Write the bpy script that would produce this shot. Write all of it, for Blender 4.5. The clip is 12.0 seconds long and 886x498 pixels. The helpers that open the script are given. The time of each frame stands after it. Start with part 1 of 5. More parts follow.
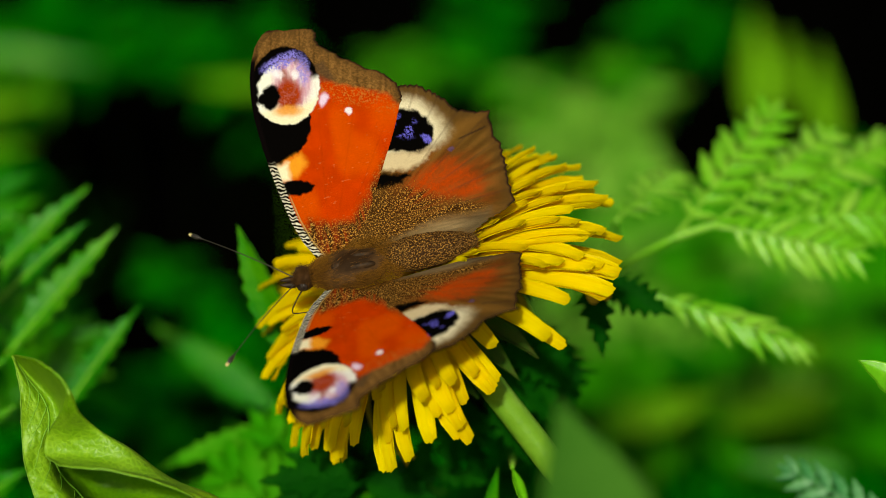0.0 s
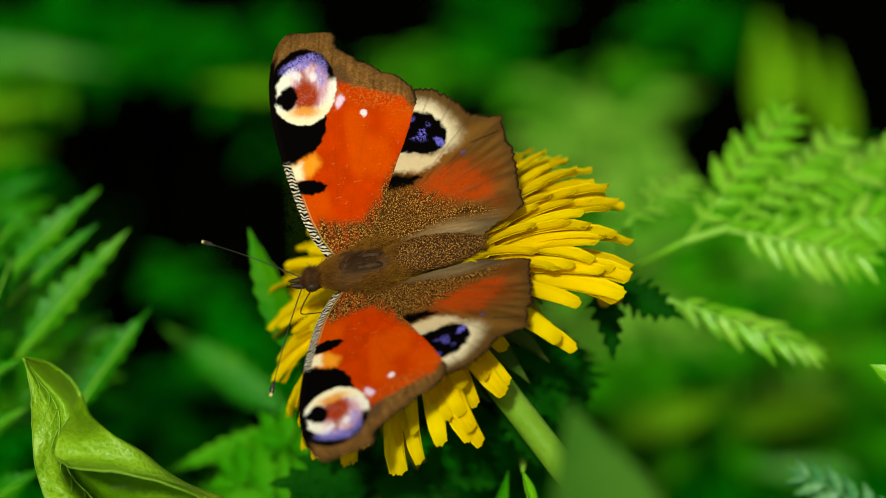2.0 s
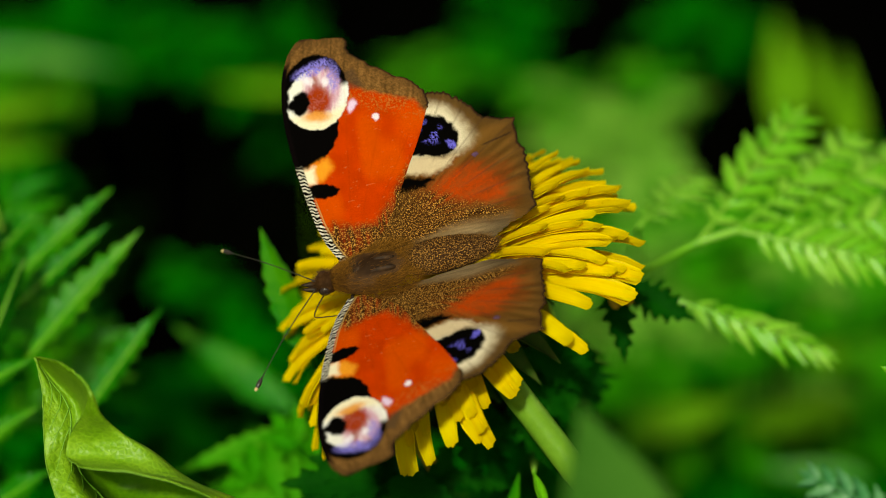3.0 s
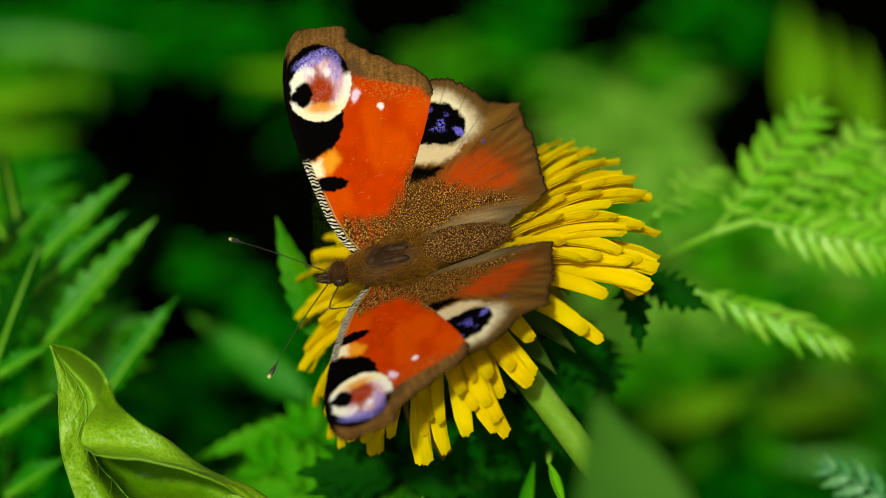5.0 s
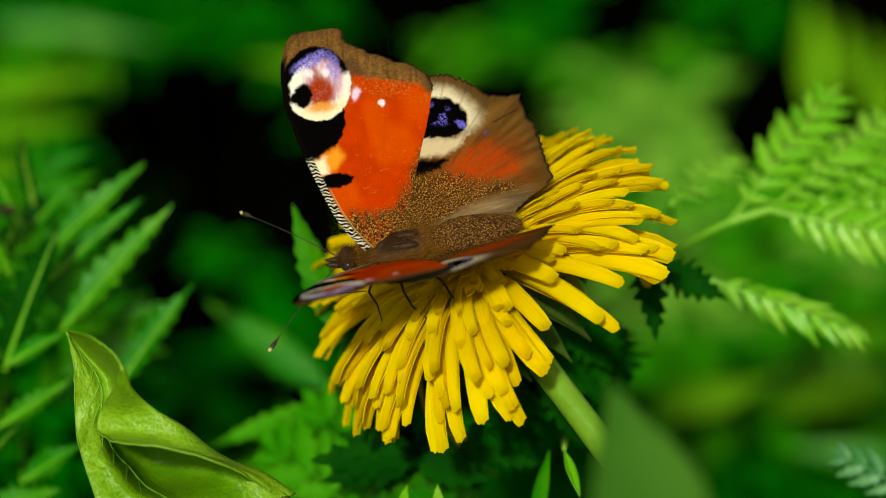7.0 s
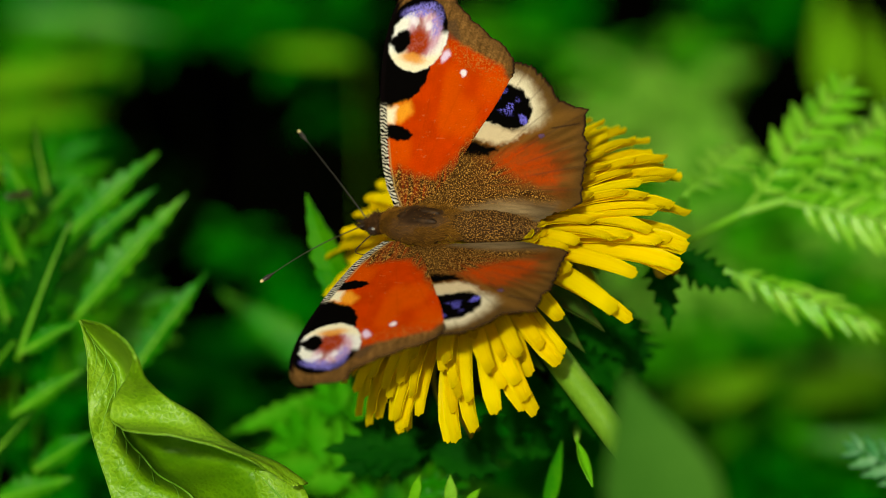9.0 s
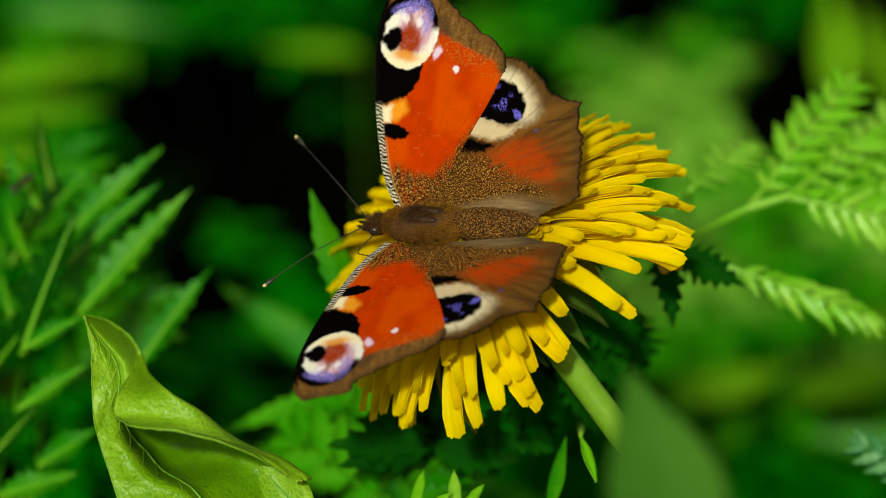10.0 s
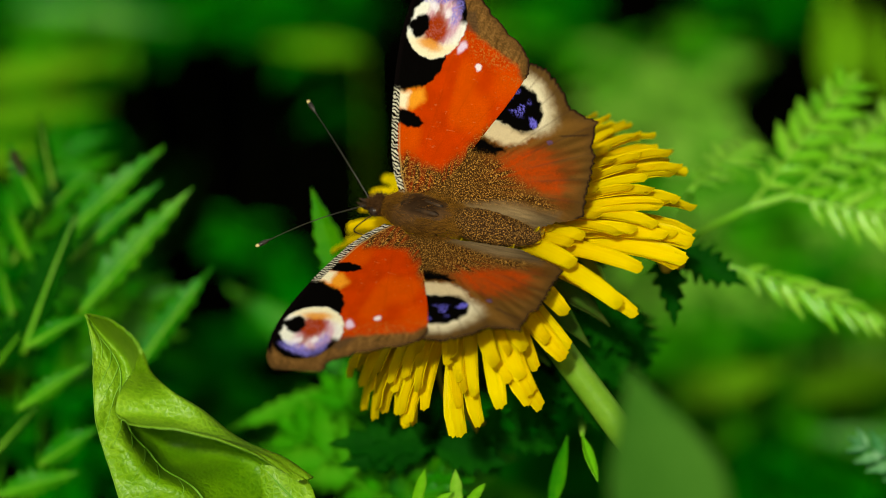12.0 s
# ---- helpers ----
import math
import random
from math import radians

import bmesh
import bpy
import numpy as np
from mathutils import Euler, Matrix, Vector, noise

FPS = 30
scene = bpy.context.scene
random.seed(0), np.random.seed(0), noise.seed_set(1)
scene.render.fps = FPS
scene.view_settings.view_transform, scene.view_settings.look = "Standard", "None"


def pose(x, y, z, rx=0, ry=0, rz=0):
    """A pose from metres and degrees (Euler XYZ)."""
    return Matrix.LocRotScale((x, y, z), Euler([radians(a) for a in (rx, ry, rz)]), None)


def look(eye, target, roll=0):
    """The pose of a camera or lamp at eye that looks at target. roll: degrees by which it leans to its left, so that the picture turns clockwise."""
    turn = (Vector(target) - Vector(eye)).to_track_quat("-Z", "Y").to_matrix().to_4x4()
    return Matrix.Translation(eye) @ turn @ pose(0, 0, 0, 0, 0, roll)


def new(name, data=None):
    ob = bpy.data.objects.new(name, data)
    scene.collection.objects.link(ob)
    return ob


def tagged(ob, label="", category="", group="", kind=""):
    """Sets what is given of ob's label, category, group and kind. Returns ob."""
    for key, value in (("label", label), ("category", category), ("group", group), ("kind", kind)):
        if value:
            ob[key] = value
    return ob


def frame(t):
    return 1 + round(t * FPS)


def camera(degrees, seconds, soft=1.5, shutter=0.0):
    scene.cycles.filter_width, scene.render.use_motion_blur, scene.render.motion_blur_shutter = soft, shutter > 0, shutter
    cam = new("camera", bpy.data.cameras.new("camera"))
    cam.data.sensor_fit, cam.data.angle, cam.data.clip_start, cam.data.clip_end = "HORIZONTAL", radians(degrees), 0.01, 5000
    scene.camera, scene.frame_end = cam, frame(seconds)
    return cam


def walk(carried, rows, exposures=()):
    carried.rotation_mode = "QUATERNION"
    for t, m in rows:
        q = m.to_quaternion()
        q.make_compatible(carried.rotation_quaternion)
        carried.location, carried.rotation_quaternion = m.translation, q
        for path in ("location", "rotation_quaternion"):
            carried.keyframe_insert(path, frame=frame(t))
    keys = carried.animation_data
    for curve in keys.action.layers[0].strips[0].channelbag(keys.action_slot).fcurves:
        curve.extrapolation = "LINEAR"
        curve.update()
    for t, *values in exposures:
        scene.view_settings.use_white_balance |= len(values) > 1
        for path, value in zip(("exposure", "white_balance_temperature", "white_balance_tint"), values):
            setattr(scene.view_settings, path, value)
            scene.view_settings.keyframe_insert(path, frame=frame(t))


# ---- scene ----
EYE = (0, -0.3277, 0.5294)
cam = camera(16.5, 12.0, soft=1.0)
cam.data.dof.use_dof = True
cam.data.dof.focus_distance = 0.400
cam.data.dof.aperture_fstop = 11.0
PATH = [
    (0, look(EYE, (0.00546, 0.00063, 0.30097))),
    (0.5, look(EYE, (0.00513, 0.00068, 0.30104))),
    (1, look(EYE, (0.00478, 0.00085, 0.30127))),
    (1.5, look(EYE, (0.00455, 0.00087, 0.30129))),
    (2, look(EYE, (0.00403, 0.00088, 0.3013))),
    (2.5, look(EYE, (0.00313, 0.00091, 0.30133))),
    (3, look(EYE, (0.00252, 0.00096, 0.30139))),
    (5, look(EYE, (0.00045, 0.00018, 0.30025))),
    (5.5, look(EYE, (-0, 0, 0.3))),
    (6, look(EYE, (-0.00058, -0.00018, 0.29974))),
    (6.5, look(EYE, (-0.00119, -0.0005, 0.2993))),
    (7, look(EYE, (-0.00166, -0.00075, 0.29894))),
    (9, look(EYE, (-0.0034, -0.00152, 0.29787))),
    (9.5, look(EYE, (-0.00373, -0.00166, 0.29767))),
    (10, look(EYE, (-0.00393, -0.00186, 0.2974))),
    (10.5, look(EYE, (-0.00401, -0.00194, 0.2973))),
    (11, look(EYE, (-0.00417, -0.00199, 0.29722))),
    (11.5, look(EYE, (-0.00411, -0.002, 0.29721))),
    (12, look(EYE, (-0.00412, -0.00194, 0.29729))),
]
walk(cam, PATH, exposures=((0, 0.04, 6950, -7), (12, 0.04, 6950, -7)))

# ---- daylight ----
SUN_DIR = Vector((-0.11, -0.70, 0.71)).normalized()
world = bpy.data.worlds.new("sky")
scene.world = world
world.use_nodes = True
_nt = world.node_tree
_sky = _nt.nodes.new("ShaderNodeTexSky")
_sky.sky_type = 'NISHITA'
_sky.sun_disc = False
_sky.dust_density = 6.0
_sky.ozone_density = 0.3
_sky.sun_elevation = math.asin(SUN_DIR.z)
_sky.sun_rotation = math.atan2(SUN_DIR.x, SUN_DIR.y)
_bg = _nt.nodes["Background"]
_bg.inputs["Strength"].default_value = 0.060
_nt.links.new(_sky.outputs[0], _bg.inputs["Color"])
_sun = bpy.data.lights.new("sun", 'SUN')
_sun.energy = 3.6
_sun.angle = radians(3.0)
_sun.color = (1.0, 0.97, 0.86)
sun = new("sun", _sun)
sun.matrix_world = look(SUN_DIR * 3, (0, 0, 0))


# ---- materials ----
def material(name):
    m = bpy.data.materials.new(name)
    m.use_nodes = True
    nt = m.node_tree
    return m, nt, nt.nodes["Principled BSDF"]


def noise_node(nt, scale, detail=4.0, rough=0.6, coords="Object"):
    tc = nt.nodes.new("ShaderNodeTexCoord")
    n = nt.nodes.new("ShaderNodeTexNoise")
    n.inputs["Scale"].default_value = scale
    n.inputs["Detail"].default_value = detail
    n.inputs["Roughness"].default_value = rough
    nt.links.new(tc.outputs[coords], n.inputs["Vector"])
    return n


def ramp(nt, src, stops):
    r = nt.nodes.new("ShaderNodeValToRGB")
    while len(r.color_ramp.elements) < len(stops):
        r.color_ramp.elements.new(0.5)
    for e, (p, c) in zip(r.color_ramp.elements, stops):
        e.position, e.color = p, (*c, 1)
    nt.links.new(src, r.inputs[0])
    return r


def bump(nt, src, bsdf, strength, distance):
    b = nt.nodes.new("ShaderNodeBump")
    b.inputs["Strength"].default_value = strength
    b.inputs["Distance"].default_value = distance
    nt.links.new(src, b.inputs["Height"])
    nt.links.new(b.outputs[0], bsdf.inputs["Normal"])


def thin(m, nt, bsdf, color_socket, amount, tint=(1, 1, 1)):
    """Lets part of the light through a thin leaf or petal."""
    tr = nt.nodes.new("ShaderNodeBsdfTranslucent")
    mulc = nt.nodes.new("ShaderNodeMixRGB")
    mulc.blend_type = 'MULTIPLY'
    mulc.inputs[0].default_value = 1.0
    mulc.inputs[2].default_value = (*tint, 1)
    nt.links.new(color_socket, mulc.inputs[1])
    nt.links.new(mulc.outputs[0], tr.inputs["Color"])
    mix = nt.nodes.new("ShaderNodeMixShader")
    mix.inputs[0].default_value = amount
    nt.links.new(bsdf.outputs[0], mix.inputs[1])
    nt.links.new(tr.outputs[0], mix.inputs[2])
    nt.links.new(mix.outputs[0], nt.nodes["Material Output"].inputs["Surface"])


def leaf_material(name, dark, mid, light, rough=0.45, trans=0.25, scale=260, relief=0.0002, spec=0.18, cells=0):
    m, nt, b = material(name)
    big = noise_node(nt, scale * 0.25, 3)
    fine = noise_node(nt, scale * 5, 4)
    add = nt.nodes.new("ShaderNodeMath")
    add.operation = 'MULTIPLY_ADD'
    add.inputs[1].default_value = 0.35
    nt.links.new(fine.outputs[0], add.inputs[0])
    nt.links.new(big.outputs[0], add.inputs[2])
    rnd = nt.nodes.new("ShaderNodeObjectInfo")
    ad2 = nt.nodes.new("ShaderNodeMath")
    ad2.operation = 'MULTIPLY_ADD'
    ad2.inputs[1].default_value = 0.22
    nt.links.new(rnd.outputs["Random"], ad2.inputs[0])
    nt.links.new(add.outputs[0], ad2.inputs[2])
    r = ramp(nt, ad2.outputs[0], [(0.42, dark), (0.72, mid), (1.0, light)])
    out, height = r.outputs[0], fine.outputs[0]
    if cells:
        # a net of pale veins with the blade puffed up between them
        tc = nt.nodes.new("ShaderNodeTexCoord")
        vo = nt.nodes.new("ShaderNodeTexVoronoi")
        vo.feature = 'DISTANCE_TO_EDGE'
        vo.inputs["Scale"].default_value = cells
        nt.links.new(tc.outputs["Object"], vo.inputs["Vector"])
        vr = ramp(nt, vo.outputs["Distance"], [(0.0, (1.25, 1.18, 1.3)), (0.12, (1.02, 1.0, 1.0)), (0.5, (0.86, 0.92, 0.85))])
        mx = nt.nodes.new("ShaderNodeMixRGB")
        mx.blend_type = 'MULTIPLY'
        mx.inputs[0].default_value = 1.0
        nt.links.new(out, mx.inputs[1])
        nt.links.new(vr.outputs[0], mx.inputs[2])
        sm = nt.nodes.new("ShaderNodeMath")
        sm.operation = 'MULTIPLY_ADD'
        sm.inputs[1].default_value = 0.25
        nt.links.new(fine.outputs[0], sm.inputs[0])
        nt.links.new(vo.outputs["Distance"], sm.inputs[2])
        out, height = mx.outputs[0], sm.outputs[0]
    nt.links.new(out, b.inputs["Base Color"])
    b.inputs["Roughness"].default_value = rough
    b.inputs["Specular IOR Level"].default_value = spec
    bump(nt, height, b, 0.5, relief)
    thin(m, nt, b, out, trans, (1.0, 1.1, 0.5))
    return m


GOLD = (0.46, 0.23, 0.05)


def pigment_material(name, rough, relief, trans, spec=0.25, sheen=0.0):
    """Colour from the pattern on the mesh, with the fine grain of scales on it."""
    m, nt, b = material(name)
    at = nt.nodes.new("ShaderNodeAttribute")
    at.attribute_name = "pigment"
    fine = noise_node(nt, 9000, 2, 0.7)
    r = ramp(nt, fine.outputs[0], [(0.3, (0.68, 0.68, 0.68)), (0.7, (0.98, 0.98, 0.98))])
    mul = nt.nodes.new("ShaderNodeMixRGB")
    mul.blend_type = 'MULTIPLY'
    mul.inputs[0].default_value = 1
    nt.links.new(at.outputs["Color"], mul.inputs[1])
    nt.links.new(r.outputs[0], mul.inputs[2])
    # single golden scales, where the pattern is dusted with them
    dust = noise_node(nt, 6600, 1, 0.5)
    grains = ramp(nt, dust.outputs[0], [(0.55, (0, 0, 0)), (0.64, (1, 1, 1))])
    much = nt.nodes.new("ShaderNodeMath")
    much.operation = 'SUBTRACT'
    much.inputs[0].default_value = 1.0
    nt.links.new(at.outputs["Alpha"], much.inputs[1])
    amount = nt.nodes.new("ShaderNodeMath")
    amount.operation = 'MULTIPLY'
    nt.links.new(grains.outputs[0], amount.inputs[0])
    nt.links.new(much.outputs[0], amount.inputs[1])
    gold = nt.nodes.new("ShaderNodeMixRGB")
    gold.inputs[2].default_value = (*GOLD, 1)
    nt.links.new(amount.outputs[0], gold.inputs[0])
    nt.links.new(mul.outputs[0], gold.inputs[1])
    mul = gold
    nt.links.new(mul.outputs[0], b.inputs["Base Color"])
    b.inputs["Roughness"].default_value = rough
    b.inputs["Specular IOR Level"].default_value = spec
    b.inputs["Sheen Weight"].default_value = sheen
    bump(nt, fine.outputs[0], b, 0.4, relief)
    if trans:
        thin(m, nt, b, mul.outputs[0], trans, (1.0, 0.7, 0.5))
    return m


def plain_material(name, c1, c2, scale, rough, relief=0.0001, spec=0.4):
    m, nt, b = material(name)
    n = noise_node(nt, scale, 5)
    r = ramp(nt, n.outputs[0], [(0.35, c1), (0.68, c2)])
    nt.links.new(r.outputs[0], b.inputs["Base Color"])
    b.inputs["Roughness"].default_value = rough
    b.inputs["Specular IOR Level"].default_value = spec
    bump(nt, n.outputs[0], b, 0.5, relief)
    return m


def petal_material():
    m, nt, b = material("petal_yellow")
    tc = nt.nodes.new("ShaderNodeTexCoord")
    mp = nt.nodes.new("ShaderNodeMapping")
    mp.inputs["Scale"].default_value = (60, 2600, 60)
    nt.links.new(tc.outputs["Object"], mp.inputs["Vector"])
    n = nt.nodes.new("ShaderNodeTexNoise")
    n.inputs["Scale"].default_value = 1.0
    n.inputs["Detail"].default_value = 3
    nt.links.new(mp.outputs[0], n.inputs["Vector"])
    rnd = nt.nodes.new("ShaderNodeObjectInfo")
    ad = nt.nodes.new("ShaderNodeMath")
    ad.operation = 'MULTIPLY_ADD'
    ad.inputs[1].default_value = 0.35
    nt.links.new(rnd.outputs["Random"], ad.inputs[0])
    nt.links.new(n.outputs[0], ad.inputs[2])
    r = ramp(nt, ad.outputs[0], [(0.35, (0.86, 0.63, 0.0010)), (0.65, (0.92, 0.725, 0.0012)), (1.0, (0.94, 0.79, 0.002))])
    nt.links.new(r.outputs[0], b.inputs["Base Color"])
    b.inputs["Roughness"].default_value = 0.55
    b.inputs["Specular IOR Level"].default_value = 0.2
    bump(nt, n.outputs[0], b, 0.6, 0.00012)
    thin(m, nt, b, r.outputs[0], 0.50, (1, 0.95, 0.3))
    return m


M_WING = pigment_material("wing_scales", 0.8, 0.00002, 0.04, 0.0)
M_FUR = pigment_material("fur", 0.7, 0.00003, 0.0, 0.05, 0.0)
M_PETAL = petal_material()
M_CHITIN = plain_material("chitin", (0.012, 0.007, 0.004), (0.035, 0.018, 0.008), 3000, 0.5, spec=0.15)
M_SCUTE = plain_material("scute", (0.008, 0.004, 0.002), (0.045, 0.020, 0.006), 1500, 0.6, 0.0002, spec=0.15)
M_CLUB = plain_material("club_tip", (0.5, 0.38, 0.15), (0.7, 0.55, 0.25), 5000, 0.5)
M_HORN = plain_material("antenna_horn", (0.012, 0.009, 0.007), (0.05, 0.04, 0.034), 4000, 0.35)
M_EYE = plain_material("insect_eye", (0.015, 0.01, 0.008), (0.04, 0.025, 0.02), 6000, 0.2)
M_STEM = leaf_material("stem_green", (0.10, 0.24, 0.010), (0.17, 0.33, 0.025), (0.27, 0.41, 0.07), 0.34, 0.15, 200, spec=0.4)
M_BRACT = leaf_material("bract_green", (0.012, 0.04, 0.003), (0.03, 0.08, 0.006), (0.07, 0.07, 0.015), 0.6, 0.1, 240, spec=0.05)
M_DRY = leaf_material("withered_petal", (0.20, 0.11, 0.01), (0.40, 0.26, 0.01), (0.5, 0.36, 0.02), 0.6, 0.2, 300)
M_FERN = leaf_material("fern_leaf", (0.004, 0.12, 0.0006), (0.020, 0.20, 0.0012), (0.09, 0.31, 0.006), 0.38, 0.3, 240, spec=0.20)
M_PALE = leaf_material("pale_fern_leaf", (0.075, 0.35, 0.004), (0.18, 0.50, 0.014), (0.38, 0.63, 0.08), 0.28, 0.33, 240, spec=0.5)
# darker copy of the fern leaf: shade put into the colour
M_SHADE_LEAF = leaf_material("shade_green_leaf", (0.001, 0.020, 0.0004), (0.003, 0.048, 0.0008), (0.009, 0.085, 0.002), 0.6, 0.2, 240, spec=0.02)
M_GRASS = leaf_material("meadow_grass", (0.02, 0.10, 0.004), (0.04, 0.15, 0.008), (0.10, 0.20, 0.02), 0.5, 0.25, 12, spec=0.15)
M_CURL = leaf_material("dock_leaf", (0.050, 0.165, 0.002), (0.115, 0.26, 0.004), (0.20, 0.35, 0.016), 0.45, 0.08, 170, 0.0003, 0.30, 1250)
M_RIM = leaf_material("leaf_vein", (0.07, 0.21, 0.006), (0.12, 0.29, 0.015), (0.19, 0.37, 0.04), 0.5, 0.15, 170, spec=0.2)
M_BLUE = leaf_material("blue_green_leaf", (0.015, 0.14, 0.025), (0.06, 0.24, 0.07), (0.18, 0.38, 0.17), 0.35, 0.3, 240, spec=0.35)
M_GREY = leaf_material("grey_green_leaf", (0.085, 0.29, 0.014), (0.16, 0.41, 0.03), (0.27, 0.51, 0.06), 0.5, 0.3, 60, spec=0.15)
M_OLIVE = leaf_material("olive_leaf", (0.052, 0.18, 0.002), (0.10, 0.27, 0.004), (0.16, 0.36, 0.012), 0.6, 0.25, 60, spec=0.04)
# dim copy of the lime undergrowth leaf, shade put into its green
M_UNDER_SHADE = leaf_material("undergrowth_leaf_shaded", (0.0009, 0.066, 0.0004), (0.0035, 0.132, 0.0007), (0.016, 0.205, 0.0012), 0.6, 0.3, 60, spec=0.04)
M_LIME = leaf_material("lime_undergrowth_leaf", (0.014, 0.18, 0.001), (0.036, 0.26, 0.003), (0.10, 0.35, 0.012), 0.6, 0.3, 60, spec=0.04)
M_DULL = leaf_material("dull_leaf", (0.024, 0.098, 0.006), (0.044, 0.145, 0.012), (0.072, 0.195, 0.02), 0.55, 0.25, 90, spec=0.1)
# stems coloured near black, so they sink into the shaded gaps
M_SHADE_STALK = plain_material("shade_black_stalk", (0.001, 0.0012, 0.0004), (0.003, 0.004, 0.001), 300, 0.9, 0.0002, 0.0)



def ground_material():
    """Humus round the flower, deep shade painted into its near-black; turf from about a metre on."""
    m, nt, b = material("ground")
    tc = nt.nodes.new("ShaderNodeTexCoord")
    ln = nt.nodes.new("ShaderNodeVectorMath")
    ln.operation = 'LENGTH'
    nt.links.new(tc.outputs["Object"], ln.inputs[0])
    n = noise_node(nt, 9, 5)
    ad = nt.nodes.new("ShaderNodeMath")
    ad.operation = 'MULTIPLY_ADD'
    ad.inputs[1].default_value = 0.5
    nt.links.new(n.outputs[0], ad.inputs[0])
    nt.links.new(ln.outputs["Value"], ad.inputs[2])
    fine = noise_node(nt, 60, 5)
    # near-black stands for the deep shade between the plants
    humus_shade = ramp(nt, fine.outputs[0], [(0.35, (0.0003, 0.0003, 0.0002)), (0.68, (0.0009, 0.0008, 0.0006))])
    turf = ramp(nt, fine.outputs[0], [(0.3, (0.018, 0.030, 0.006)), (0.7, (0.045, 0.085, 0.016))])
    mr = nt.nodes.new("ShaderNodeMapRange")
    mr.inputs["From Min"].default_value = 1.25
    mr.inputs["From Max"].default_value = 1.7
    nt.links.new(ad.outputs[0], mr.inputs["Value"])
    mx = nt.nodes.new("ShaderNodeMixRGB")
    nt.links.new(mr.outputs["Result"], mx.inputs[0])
    nt.links.new(humus_shade.outputs[0], mx.inputs[1])
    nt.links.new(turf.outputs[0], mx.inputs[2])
    nt.links.new(mx.outputs[0], b.inputs["Base Color"])
    b.inputs["Roughness"].default_value = 1.0
    b.inputs["Specular IOR Level"].default_value = 0.0
    bump(nt, fine.outputs[0], b, 0.5, 0.004)
    return m


M_GROUND = ground_material()


# ---- mesh helpers ----
def part(name, bm, mat, parent, label="", smooth=True):
    me = bpy.data.meshes.new(name)
    bm.to_mesh(me)
    bm.free()
    me.materials.append(mat)
    if smooth:
        me.polygons.foreach_set("use_smooth", [True] * len(me.polygons))
    ob = new(name, me)
    ob.parent = parent
    if label:
        tagged(ob, label)
    return ob


def mesh_part(name, verts, faces, mat, parent, label="", color=None, smooth=True):
    me = bpy.data.meshes.new(name)
    me.from_pydata(np.asarray(verts).tolist(), [], np.asarray(faces).tolist() if not isinstance(faces, list) else faces)
    me.materials.append(mat)
    if smooth:
        me.polygons.foreach_set("use_smooth", [True] * len(me.polygons))
    if color is not None:
        at = me.color_attributes.new("pigment", 'FLOAT_COLOR', 'POINT')
        at.data.foreach_set("color", (color if color.shape[1] == 4 else np.c_[color, np.ones(len(color))]).ravel())
    me.update()
    ob = new(name, me)
    ob.parent = parent
    if label:
        tagged(ob, label)
    return ob


def thing(name, label, category, m=None, group="", kind=""):
    e = new(name)
    e.empty_display_size = 0.01
    if m is not None:
        e.matrix_world = m
    return tagged(e, label, category, group, kind)


def basis(origin, along, up):
    """A pose with x along a direction and z near to another."""
    x = Vector(along).normalized()
    y = Vector(up).cross(x).normalized()
    z = x.cross(y)
    m = Matrix((x, y, z)).transposed().to_4x4()
    m.translation = origin
    return m


def grid_faces(nu, nv, wrap=False, start=0, flip=False):
    i, j = np.meshgrid(np.arange(nu - 1), np.arange(nv if wrap else nv - 1), indexing="ij")
    j2 = (j + 1) % nv
    f = np.stack([i * nv + j, (i + 1) * nv + j, (i + 1) * nv + j2, i * nv + j2], -1).reshape(-1, 4) + start
    return f[:, ::-1] if flip else f


def shell(P, thick):
    """Closes a grid of points (nu, nv, 3) to a sheet with thickness. Returns vertices and faces."""
    nu, nv, _ = P.shape
    du = np.gradient(P, axis=0)
    dv = np.gradient(P, axis=1)
    n = np.cross(du, dv)
    n /= np.linalg.norm(n, axis=-1, keepdims=True) + 1e-15
    Q = P - n * thick
    V = np.concatenate([P.reshape(-1, 3), Q.reshape(-1, 3)])
    k = nu * nv
    F = [grid_faces(nu, nv), grid_faces(nu, nv, start=k, flip=True)]
    idx = np.arange(k).reshape(nu, nv)
    rim = np.concatenate([idx[:, 0], idx[-1, 1:], idx[-2::-1, -1], idx[0, -2:0:-1]])
    r2 = np.roll(rim, -1)
    F.append(np.stack([rim, rim + k, r2 + k, r2], -1)[:, ::-1])
    return V, np.concatenate(F)


def tube(points, radii, sides=10):
    """A closed round rod along points. Returns vertices and faces."""
    P = np.array(points, float)
    T = np.gradient(P, axis=0)
    T /= np.linalg.norm(T, axis=1, keepdims=True)
    ref = np.array([0.13, 0.21, 0.97])
    A = np.cross(T, ref)
    A /= np.linalg.norm(A, axis=1, keepdims=True)
    B = np.cross(T, A)
    ang = np.linspace(0, 2 * np.pi, sides, endpoint=False)
    R = np.array(radii, float)[:, None, None]
    V = P[:, None] + R * (np.cos(ang)[None, :, None] * A[:, None] + np.sin(ang)[None, :, None] * B[:, None])
    F = grid_faces(len(P), sides, True).tolist()
    F.append(list(range(sides)))
    F.append(list(range((len(P) - 1) * sides, len(P) * sides))[::-1])
    return V.reshape(-1, 3), F


def bend(a, b, sag, n=14):
    """Points from a to b with a sideways sag in the middle."""
    a, b, sag = np.array(a, float), np.array(b, float), np.array(sag, float)
    s = np.linspace(0, 1, n)[:, None]
    return a + (b - a) * s + sag * (4 * s * (1 - s))


